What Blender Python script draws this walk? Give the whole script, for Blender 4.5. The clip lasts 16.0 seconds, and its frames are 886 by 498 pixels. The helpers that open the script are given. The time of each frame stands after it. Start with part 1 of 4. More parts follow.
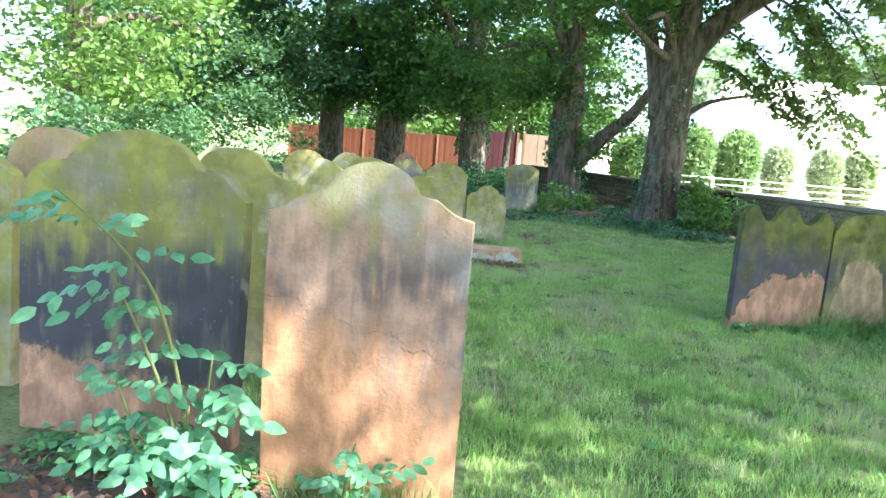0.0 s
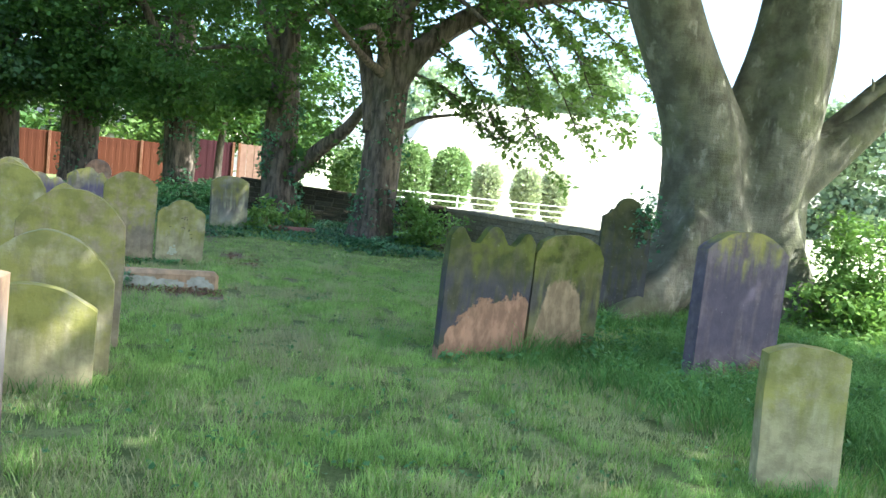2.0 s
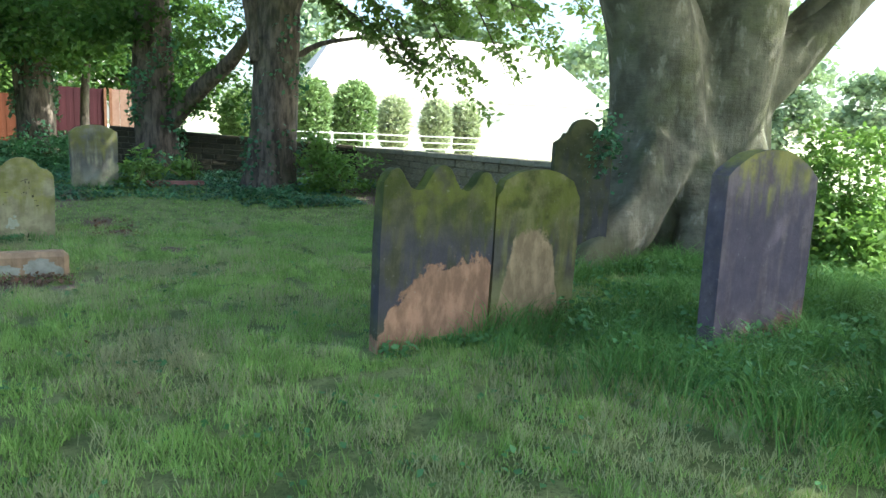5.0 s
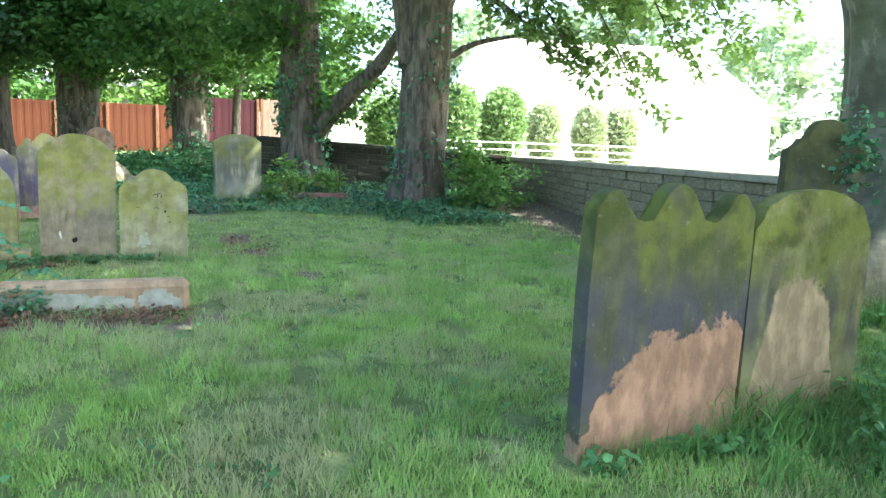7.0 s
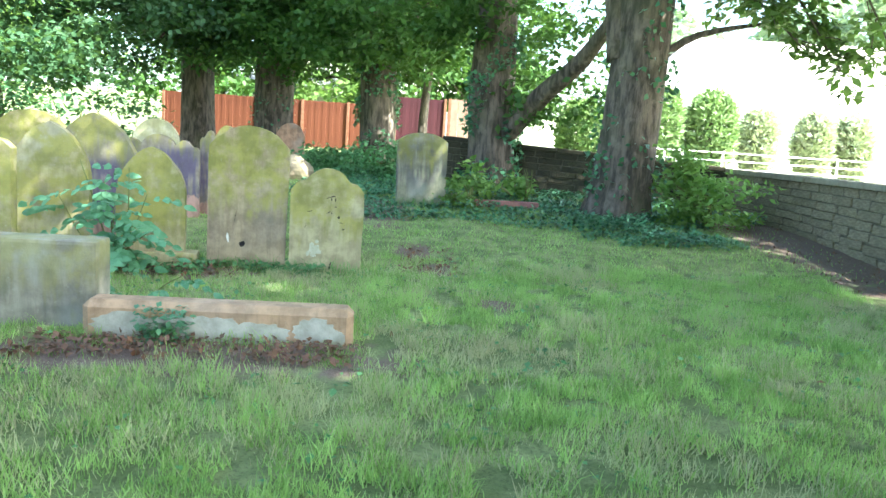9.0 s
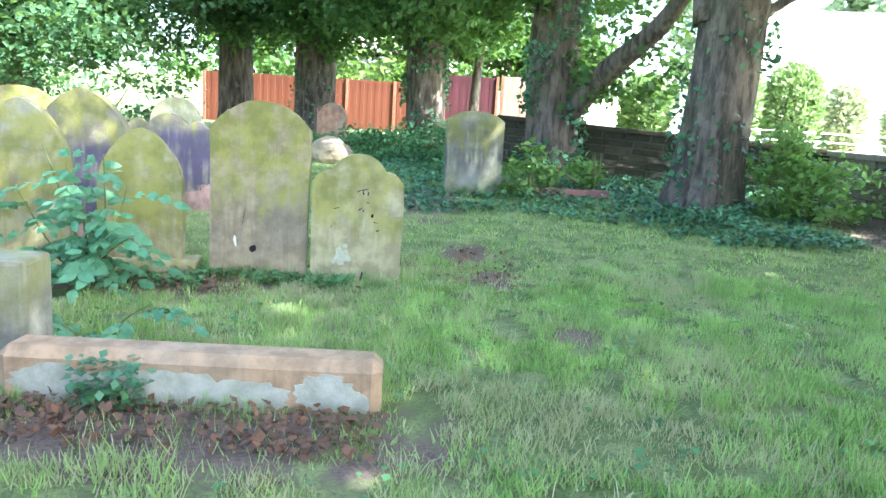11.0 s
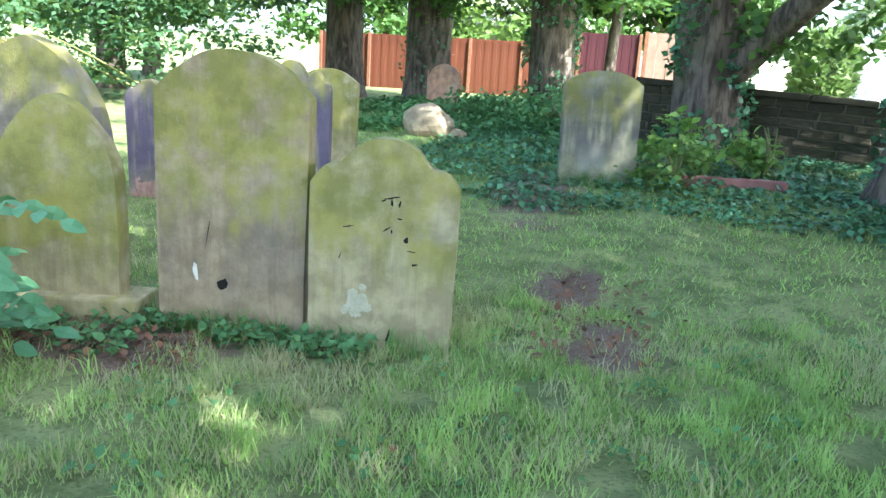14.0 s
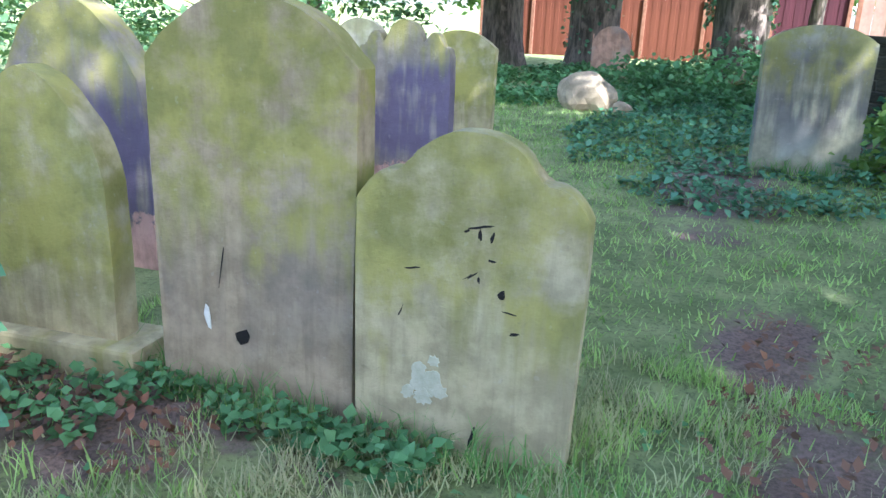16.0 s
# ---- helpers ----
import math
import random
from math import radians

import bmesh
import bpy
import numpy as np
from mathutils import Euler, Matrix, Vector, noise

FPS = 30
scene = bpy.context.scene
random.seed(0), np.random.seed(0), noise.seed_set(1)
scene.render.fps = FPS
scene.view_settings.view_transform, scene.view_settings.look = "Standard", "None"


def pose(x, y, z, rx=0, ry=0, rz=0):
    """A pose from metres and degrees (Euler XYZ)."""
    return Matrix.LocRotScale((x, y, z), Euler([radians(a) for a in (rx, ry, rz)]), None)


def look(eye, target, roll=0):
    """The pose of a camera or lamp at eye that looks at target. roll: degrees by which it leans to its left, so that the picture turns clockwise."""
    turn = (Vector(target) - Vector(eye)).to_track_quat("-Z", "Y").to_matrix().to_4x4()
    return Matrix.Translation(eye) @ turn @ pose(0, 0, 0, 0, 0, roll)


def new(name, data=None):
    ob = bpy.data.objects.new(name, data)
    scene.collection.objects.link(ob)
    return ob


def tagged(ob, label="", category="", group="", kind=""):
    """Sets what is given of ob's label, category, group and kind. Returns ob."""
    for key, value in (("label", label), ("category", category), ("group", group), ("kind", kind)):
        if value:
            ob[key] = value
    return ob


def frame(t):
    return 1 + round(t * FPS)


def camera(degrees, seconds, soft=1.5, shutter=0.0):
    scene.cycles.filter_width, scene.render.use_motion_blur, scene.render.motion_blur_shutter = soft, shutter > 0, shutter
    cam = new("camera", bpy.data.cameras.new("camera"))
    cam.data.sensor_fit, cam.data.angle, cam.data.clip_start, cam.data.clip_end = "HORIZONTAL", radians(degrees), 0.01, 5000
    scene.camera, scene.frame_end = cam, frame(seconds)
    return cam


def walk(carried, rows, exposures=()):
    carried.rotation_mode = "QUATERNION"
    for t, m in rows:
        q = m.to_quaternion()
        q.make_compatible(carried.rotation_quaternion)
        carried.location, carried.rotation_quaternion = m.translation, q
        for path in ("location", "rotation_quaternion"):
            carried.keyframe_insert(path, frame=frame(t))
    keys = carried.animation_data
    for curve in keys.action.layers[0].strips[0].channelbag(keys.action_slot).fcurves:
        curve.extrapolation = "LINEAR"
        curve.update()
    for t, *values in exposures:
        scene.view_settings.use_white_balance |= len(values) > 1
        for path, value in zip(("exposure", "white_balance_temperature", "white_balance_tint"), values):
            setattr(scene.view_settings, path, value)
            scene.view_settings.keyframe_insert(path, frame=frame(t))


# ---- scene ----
cam = camera(62.2, 16.0)
METRES, EYE, TILT, LEAN, TURN = 12.7, 1.5, 0.0, 0.0, 0.0
ROWS = [
    (0.0, 0.0, 0.0, 0.0, 0.56, -7.02, -4.56),
    (0.5, 0.01, 0.017, 0.001, -4.64, -6.82, -5.14),
    (1.0, 0.0189, 0.0403, 0.0017, -10.1, -5.88, -5.69),
    (1.5, 0.0302, 0.059, 0.0034, -15.73, -4.93, -6.29),
    (2.0, 0.0402, 0.0821, 0.0041, -20.49, -4.13, -5.75),
    (2.5, 0.0506, 0.1046, 0.0032, -25.35, -3.28, -4.69),
    (3.0, 0.0595, 0.1259, 0.0026, -31.53, -3.48, -3.59),
    (5.5, 0.0919, 0.2801, -0.004, -26.28, -9.27, -1.28),
    (6.0, 0.0978, 0.3167, -0.0055, -22.5, -8.96, -1.67),
    (6.5, 0.1086, 0.349, -0.0051, -19.51, -8.66, -1.85),
    (7.0, 0.1166, 0.3803, -0.0043, -17.28, -8.08, -1.91),
    (7.5, 0.1183, 0.4129, -0.0057, -13.41, -7.3, -2.6),
    (8.0, 0.1173, 0.4458, -0.0061, -9.04, -8.2, -3.38),
    (8.5, 0.1217, 0.4816, -0.0045, -5.71, -8.19, -3.52),
    (9.0, 0.1202, 0.5134, -0.0067, -3.35, -8.44, -3.75),
    (11.5, 0.1203, 0.6811, -0.0099, 1.81, -10.6, -3.23),
    (12.0, 0.126, 0.7158, -0.0087, 3.81, -11.11, -3.14),
    (12.5, 0.1275, 0.7516, -0.0091, 5.69, -11.57, -3.21),
    (13.0, 0.1357, 0.7855, -0.0117, 7.57, -12.56, -3.31),
    (13.5, 0.1412, 0.8192, -0.0105, 9.33, -13.42, -3.19),
    (14.0, 0.1398, 0.8543, -0.0104, 11.01, -13.37, -3.36),
    (14.5, 0.1435, 0.8848, -0.0106, 13.38, -14.07, -3.43),
    (15.0, 0.1455, 0.9171, -0.0117, 16.55, -14.59, -3.0),
    (15.5, 0.1383, 0.9495, -0.0125, 20.51, -15.11, -2.6),
    (16.0, 0.1280, 0.9732, -0.0141, 23.85, -16.33, -2.2),
]
walk(cam, [(t, pose(0, 0, EYE, TILT, LEAN, TURN) @ pose(METRES * x, METRES * y, METRES * z, 90 + pitch, roll, yaw)) for t, x, y, z, yaw, pitch, roll in ROWS],
     exposures=[(0.0, 2.4, 5850, 4), (3.0, 1.82, 5950, 2), (5.4, 1.72, 6000, 1), (6.3, 2.72, 6000, 0), (7.2, 2.52, 6000, 0), (9.0, 2.82, 6000, 0), (12.0, 3.07, 5650, 10), (13.5, 2.62, 5800, 6), (15.0, 2.62, 5650, 9), (16.0, 2.52, 5380, 16)])

# ---- light ----
SUN_FROM = Vector((0.72, -0.40, 0.92)).normalized()
world = bpy.data.worlds.new("world")
scene.world = world
world.use_nodes = True
wn = world.node_tree.nodes
sky = wn.new("ShaderNodeTexSky")
sky.sky_type = "NISHITA"
sky.sun_disc = False
sky.sun_elevation = math.asin(SUN_FROM.z)
sky.sun_rotation = math.atan2(SUN_FROM.x, SUN_FROM.y)
sky.dust_density = 3.0
wn["Background"].inputs["Strength"].default_value = 0.15
world.node_tree.links.new(sky.outputs[0], wn["Background"].inputs["Color"])
sun = new("sun", bpy.data.lights.new("sun", "SUN"))
sun.data.energy, sun.data.angle, sun.data.color = 4.5, radians(0.55), (1.0, 0.95, 0.86)
sun.matrix_world = look(SUN_FROM * 50, (0, 0, 0))

# ---- materials ----


class Nodes:
    """Short hand for a node tree."""

    def __init__(self, name):
        self.mat = bpy.data.materials.new(name)
        self.mat.use_nodes = True
        self.tree = self.mat.node_tree
        self.bsdf = self.tree.nodes["Principled BSDF"]
        self.bsdf.inputs["Specular IOR Level"].default_value = 0.25
        self.coord = self.add("ShaderNodeTexCoord").outputs["Object"]

    def add(self, kind, **values):
        n = self.tree.nodes.new(kind)
        for k, v in values.items():
            n.inputs[k.replace("_", " ")].default_value = v
        return n

    def link(self, a, b):
        self.tree.links.new(a, b)

    def noise(self, scale, detail=4.0, rough=0.55, stretch=None, shift=0.0):
        n = self.add("ShaderNodeTexNoise", Scale=scale, Detail=detail, Roughness=rough)
        m = self.add("ShaderNodeMapping")
        m.inputs["Location"].default_value = (shift, shift * 0.7, shift * 1.3)
        if stretch:
            m.inputs["Scale"].default_value = stretch
        self.link(self.coord, m.inputs["Vector"])
        self.link(m.outputs[0], n.inputs["Vector"])
        return n.outputs["Fac"]

    def math(self, op, a, b=0.0, c=0.0):
        n = self.tree.nodes.new("ShaderNodeMath")
        n.operation = op
        for i, v in enumerate((a, b, c)):
            if isinstance(v, (int, float)):
                n.inputs[i].default_value = v
            else:
                self.link(v, n.inputs[i])
        return n.outputs[0]

    def step(self, v, lo, hi):
        n = self.add("ShaderNodeMapRange")
        n.interpolation_type = "SMOOTHSTEP"
        n.inputs["From Min"].default_value, n.inputs["From Max"].default_value = lo, hi
        self.link(v, n.inputs["Value"])
        return n.outputs[0]

    def mix(self, fac, a, b):
        n = self.tree.nodes.new("ShaderNodeMix")
        n.data_type = "RGBA"
        for s, v in ((n.inputs["Factor"], fac), (n.inputs["A"], a), (n.inputs["B"], b)):
            if isinstance(v, (int, float)):
                s.default_value = v
            elif isinstance(v, tuple):
                s.default_value = (*v, 1.0)
            else:
                self.link(v, s)
        return n.outputs["Result"]

    def axes(self):
        s = self.add("ShaderNodeSeparateXYZ")
        self.link(self.coord, s.inputs[0])
        return s.outputs

    def finish(self, colour, rough=0.9, bump=None, strength=0.3, distance=0.02):
        self.link(colour, self.bsdf.inputs["Base Color"])
        self.bsdf.inputs["Roughness"].default_value = rough
        if bump is not None:
            b = self.add("ShaderNodeBump", Strength=strength, Distance=distance)
            self.link(bump, b.inputs["Height"])
            self.link(b.outputs[0], self.bsdf.inputs["Normal"])
        return self.mat


MOSS = ((0.060, 0.075, 0.018), (0.135, 0.15, 0.03))
ALGAE, ALGAE2 = (0.205, 0.205, 0.05), (0.33, 0.31, 0.075)
SOOT, STONE, SPALL = (0.052, 0.049, 0.058), (0.33, 0.29, 0.20), (0.52, 0.30, 0.19)


def gravestone_material(name, shift, base=STONE, algae_from=0.7, algae=0.8, soot=0.0, soot_band=(0.3, 1.0), spall=None, spall_colour=SPALL, slope=0.0, pale=0.3, soft=0.02, bulge=0.0, half=0.5, middle=0.0, stain=None, moss=(ALGAE, ALGAE2)):
    """Weathered sandstone: a base, lichen and algae from the top down, soot, and a spalled lower part with a ragged edge."""
    n = Nodes(name)
    x, y, z = n.axes()
    big, mid, fine = n.noise(2.2, 3, 0.5, shift=shift), n.noise(7, 5, 0.6, shift=shift + 3), n.noise(60, 6, 0.7, shift=shift)
    streak = n.noise(5, 3, 0.5, stretch=(2.2, 1.0, 0.28), shift=shift + 9)
    col = n.mix(n.step(mid, 0.36, 0.64), tuple(c * 0.76 for c in base), tuple(min(1, c * 1.12) for c in base))
    drip = n.noise(16, 4, 0.6, stretch=(1.6, 1.0, 0.12), shift=shift + 13)
    col = n.mix(n.math("MULTIPLY", n.step(drip, 0.5, 0.7), 0.3), col, tuple(c * 0.45 for c in base))
    col = n.mix(n.math("MULTIPLY", n.step(big, 0.5, 0.68), pale), col, (0.42, 0.42, 0.38))
    if spall is not None:
        edge = n.math("ADD", n.math("MULTIPLY", n.math("SUBTRACT", n.noise(6, 8, 0.68, shift=shift + 5), 0.5), 0.5), n.math("MULTIPLY", x, slope))
        off = n.math("DIVIDE", n.math("SUBTRACT", x, middle), half)
        edge = n.math("ADD", edge, n.math("MULTIPLY", n.math("SUBTRACT", 1.0, n.math("POWER", n.math("ABSOLUTE", off), 3.0)), bulge))
        level = n.math("SUBTRACT", n.math("ADD", edge, spall), z)
    if soot:
        s = n.math("MULTIPLY", n.step(z, soot_band[0] - 0.15, soot_band[0] + 0.2), n.math("SUBTRACT", 1.0, n.step(z, soot_band[1] - 0.25, soot_band[1] + 0.1)))
        s = n.math("MULTIPLY", s, n.step(n.math("ADD", n.math("MULTIPLY", streak, 0.5), n.math("MULTIPLY", big, 0.5)), 0.40, 0.54))
        col = n.mix(n.math("MULTIPLY", s, soot), col, n.mix(mid, stain or SOOT, tuple(c * 1.9 for c in (stain or SOOT))))
    a = n.math("ADD", z, n.math("MULTIPLY", n.math("SUBTRACT", streak, 0.5), 1.1))
    a = n.math("MULTIPLY", n.step(a, algae_from - 0.22, algae_from + 0.22), algae)
    a = n.math("MULTIPLY", a, n.step(n.noise(4, 5, 0.6, shift=shift + 17), 0.34, 0.56))
    col = n.mix(a, col, n.mix(n.step(n.noise(3.5, 4, 0.6, shift=shift + 23), 0.4, 0.6), *moss))
    if spall is not None:
        m = n.step(n.math("ADD", level, n.math("MULTIPLY", n.math("SUBTRACT", streak, 0.5), soft * 4)), -soft * 0.6, soft * 1.4)
        sc = n.mix(n.step(n.noise(9, 4, 0.6, stretch=(1, 1, 0.5), shift=shift + 2), 0.35, 0.68), tuple(c * 0.68 for c in spall_colour), tuple(min(1, c * 1.2) for c in spall_colour))
        col = n.mix(m, col, sc)
    col = n.mix(n.math("MULTIPLY", n.step(fine, 0.55, 0.75), 0.28), col, (0.12, 0.11, 0.09))
    spots = n.step(n.noise(26, 2, 0.5, shift=shift + 7), 0.68, 0.72)
    col = n.mix(n.math("MULTIPLY", spots, 0.12), col, (0.5, 0.5, 0.46))
    h = n.math("ADD", n.math("MULTIPLY", fine, 0.35), mid)
    if spall is not None:
        h = n.math("SUBTRACT", h, n.math("MULTIPLY", n.step(level, -0.01, 0.015), 0.6))
    return n.finish(col, 0.92, h, 0.55, 0.02)


def leaf_material(name, a, b, light=0.35, gloss=0.45, patch_scale=0.8):
    n = Nodes(name)
    info = n.add("ShaderNodeNewGeometry").outputs["Random Per Island"]
    big = n.noise(patch_scale, 3)
    col = n.mix(info, a, b)
    col = n.mix(n.math("MULTIPLY", n.step(big, 0.42, 0.62), 0.45), col, tuple(min(1, c * 1.5) for c in b))
    n.link(col, n.bsdf.inputs["Base Color"])
    n.bsdf.inputs["Roughness"].default_value = gloss
    t = n.add("ShaderNodeBsdfTranslucent")
    n.link(n.mix(0.5, col, (0.19, 0.31, 0.04)), t.inputs["Color"])
    m = n.add("ShaderNodeMixShader", Fac=light)
    n.link(n.bsdf.outputs[0], m.inputs[1])
    n.link(t.outputs[0], m.inputs[2])
    n.link(m.outputs[0], n.tree.nodes["Material Output"].inputs["Surface"])
    return n.mat


def bark_material(name, dark, pale, green=0.3):
    n = Nodes(name)
    ridges = n.noise(9, 6, 0.65, stretch=(1, 1, 0.22))
    big = n.noise(1.3, 4, 0.6)
    col = n.mix(n.step(ridges, 0.35, 0.65), dark, pale)
    col = n.mix(n.math("MULTIPLY", n.step(big, 0.45, 0.65), green), col, (0.12, 0.13, 0.06))
    col = n.mix(n.math("MULTIPLY", n.step(n.noise(3.1, 5, 0.6, shift=4), 0.56, 0.68), 0.5), col, tuple(min(1, c * 1.5) for c in pale))
    return n.finish(col, 0.9, n.math("ADD", ridges, n.math("MULTIPLY", n.noise(40, 4), 0.3)), 0.7, 0.04)


def beech_material():
    """Smooth grey bark: pale and green blotches, faint rings and a few dark flutes."""
    n = Nodes("grey_beech_bark")
    blotch, fine = n.noise(2.4, 5, 0.62), n.noise(34, 5, 0.65)
    flute = n.noise(3.2, 4, 0.55, stretch=(1, 1, 0.3), shift=6)
    ring = n.noise(7, 3, 0.5, stretch=(0.5, 0.5, 3.0), shift=2)
    col = n.mix(n.step(blotch, 0.34, 0.66), (0.095, 0.09, 0.065), (0.20, 0.185, 0.14))
    col = n.mix(n.math("MULTIPLY", n.step(n.noise(1.1, 4, 0.6, shift=8), 0.46, 0.66), 0.55), col, (0.125, 0.135, 0.06))
    col = n.mix(n.math("MULTIPLY", n.step(n.noise(4.5, 4, 0.6, stretch=(1, 1, 0.5), shift=14), 0.58, 0.68), 0.6), col, (0.32, 0.30, 0.25))
    col = n.mix(n.math("MULTIPLY", n.math("SUBTRACT", 1.0, n.step(flute, 0.30, 0.44)), 0.55), col, (0.055, 0.05, 0.04))
    col = n.mix(n.math("MULTIPLY", n.step(fine, 0.52, 0.72), 0.4), col, (0.075, 0.07, 0.055))
    h = n.math("ADD", n.math("MULTIPLY", flute, 1.6), n.math("ADD", n.math("MULTIPLY", ring, 0.3), n.math("MULTIPLY", fine, 0.2)))
    return n.finish(col, 0.85, h, 0.6, 0.06)


def plain_material(name, a, b, scale=6.0, rough=0.9, strength=0.3, stretch=None, distance=0.02, random_tint=0.0):
    n = Nodes(name)
    f = n.noise(scale, 6, 0.6, stretch=stretch)
    col = n.mix(n.step(f, 0.3, 0.7), a, b)
    if random_tint:
        r = n.add("ShaderNodeObjectInfo").outputs["Random"]
        col = n.mix(n.math("MULTIPLY", r, random_tint), col, tuple(c * 0.45 for c in a))
    return n.finish(col, rough, n.math("ADD", f, n.math("MULTIPLY", n.noise(scale * 8, 4), 0.3)), strength, distance)


def ground_height(x, y):
    z = np.interp(y, [0, 6, 15, 19, 24, 38, 60, 200, 1500], [0, -0.1, -0.1, 0.22, 0.42, 0.75, 0.8, 3, 60])
    return z + 0.02 * np.sin(1.9 * x + 0.7) * np.sin(1.3 * y) * (np.abs(x) < 9)


def patch(n, x, y, cx, cy, rx, ry, wobble):
    """A soft-edged worn patch of ground."""
    u = n.math("DIVIDE", n.math("SUBTRACT", x, cx), rx)
    v = n.math("DIVIDE", n.math("SUBTRACT", y, cy), ry)
    d = n.math("SQRT", n.math("ADD", n.math("MULTIPLY", u, u), n.math("MULTIPLY", v, v)))
    return n.math("SUBTRACT", 1.0, n.step(n.math("ADD", d, wobble), 0.7, 1.15))


def ground_material():
    n = Nodes("grass_and_soil")
    x, y, z = n.axes()
    big, mid, fine = n.noise(0.55, 4, 0.6), n.noise(3.2, 5, 0.65), n.noise(45, 5, 0.7)
    col = n.mix(n.step(mid, 0.35, 0.65), (0.14, 0.18, 0.065), (0.25, 0.29, 0.12))
    col = n.mix(n.math("MULTIPLY", n.step(n.math("ADD", n.math("MULTIPLY", big, 0.6), n.math("MULTIPLY", mid, 0.4)), 0.5, 0.62), 0.7), col, (0.31, 0.35, 0.15))
    col = n.mix(n.math("MULTIPLY", n.step(fine, 0.46, 0.70), 0.7), col, (0.06, 0.065, 0.03))
    w = n.math("MULTIPLY", n.math("SUBTRACT", mid, 0.5), 2.2)
    soil = n.mix(n.step(fine, 0.35, 0.65), (0.12, 0.075, 0.07), (0.26, 0.17, 0.155))
    bare = 0.0
    for spot in ((2.02, 14.9, 0.28, 0.55), (1.78, 15.9, 0.28, 0.5), (1.3, 18.8, 0.5, 1.6), (0.2, 11.25, 1.6, 0.45), (-1.0, 14.1, 1.3, 0.45), (7.9, 17.5, 0.9, 4.0), (2.5, 13.2, 0.24, 0.22), (5.2, 6.1, 0.5, 0.35), (3.4, 21.5, 2.2, 0.9), (-1.2, 3.1, 1.1, 0.6)):
        p = patch(n, x, y, *spot, w)
        bare = p if isinstance(bare, float) else n.math("MAXIMUM", bare, p)
    col = n.mix(n.math("MULTIPLY", bare, 0.85), col, soil)
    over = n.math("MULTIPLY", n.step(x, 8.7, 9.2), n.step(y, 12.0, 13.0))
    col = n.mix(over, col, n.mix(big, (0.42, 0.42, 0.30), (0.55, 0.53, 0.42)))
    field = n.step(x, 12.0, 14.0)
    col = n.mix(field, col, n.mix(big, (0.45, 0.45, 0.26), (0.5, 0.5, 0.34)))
    return n.finish(col, 0.95, n.math("ADD", mid, fine), 0.8, 0.03)


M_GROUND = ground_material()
M_BLADE = leaf_material("grass_blade", (0.17, 0.31, 0.07), (0.41, 0.58, 0.19), 0.35, 0.6, 2.6)
M_LONG = leaf_material("long_grass_blade", (0.05, 0.14, 0.035), (0.19, 0.36, 0.11), 0.3, 0.55)
M_DRY = leaf_material("dry_grass_blade", (0.50, 0.45, 0.28), (0.38, 0.42, 0.21), 0.25, 0.7)
M_LEAF = leaf_material("tree_leaf", (0.036, 0.092, 0.024), (0.080, 0.165, 0.042), 0.34, 0.55)
# Sunshine is put into this lighter leaf colour; the shrubs themselves get little sun.
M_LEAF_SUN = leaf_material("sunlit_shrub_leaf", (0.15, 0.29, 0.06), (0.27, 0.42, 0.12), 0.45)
M_LEAF_BLUE = leaf_material("cool_tree_leaf", (0.042, 0.105, 0.05), (0.08, 0.155, 0.075), 0.36)
M_LEAF_LIGHT = leaf_material("light_green_leaf", (0.10, 0.19, 0.045), (0.18, 0.28, 0.08), 0.4)
M_IVY = leaf_material("ivy_leaf", (0.04, 0.12, 0.06), (0.11, 0.25, 0.13), 0.12, 0.32)
M_WEED = leaf_material("weed_leaf", (0.06, 0.16, 0.06), (0.14, 0.30, 0.12), 0.25, 0.5)
M_ELDER = leaf_material("elder_leaf", (0.075, 0.21, 0.10), (0.16, 0.34, 0.19), 0.3, 0.4)
# Distance haze and washed-out sun are put into this pale leaf colour.
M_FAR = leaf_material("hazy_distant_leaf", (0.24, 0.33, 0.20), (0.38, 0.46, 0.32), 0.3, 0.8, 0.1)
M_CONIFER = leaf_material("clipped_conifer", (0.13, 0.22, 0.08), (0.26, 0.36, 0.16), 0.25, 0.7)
# Copy of the conifer leaf for the farther ones, glare and haze mixed in.
M_CONIFER_HAZY = leaf_material("haze_paled_conifer", (0.34, 0.40, 0.22), (0.55, 0.58, 0.42), 0.25, 0.7)
M_BARK = bark_material("dark_bark", (0.05, 0.04, 0.033), (0.19, 0.15, 0.12), 0.25)
M_BEECH = beech_material()
M_STEM = plain_material("green_stem", (0.12, 0.16, 0.05), (0.20, 0.20, 0.08), 20)
M_WALL = plain_material("wall_stone", (0.19, 0.165, 0.11), (0.35, 0.30, 0.20), 5, 0.95, 0.8, random_tint=0.35)
# Mossy wall stone, darkened to carry the shade under the trees.
M_WALL_SHADED = plain_material("shaded_mossy_wall_stone", (0.045, 0.04, 0.028), (0.10, 0.088, 0.055), 5, 0.95, 0.8, random_tint=0.5)
M_MORTAR = plain_material("wall_core", (0.11, 0.10, 0.07), (0.17, 0.15, 0.11), 12)
M_COPING = plain_material("coping_stone", (0.24, 0.21, 0.15), (0.38, 0.34, 0.26), 4, 0.95, 0.6)
M_FENCE = plain_material("red_brown_boards", (0.10, 0.030, 0.015), (0.135, 0.044, 0.022), 5, 0.8, 0.3, (1, 1, 0.15), random_tint=0.15)
M_FENCE_DARK = plain_material("maroon_boards", (0.05, 0.012, 0.018), (0.075, 0.02, 0.026), 5, 0.8, 0.3, (1, 1, 0.15), random_tint=0.4)
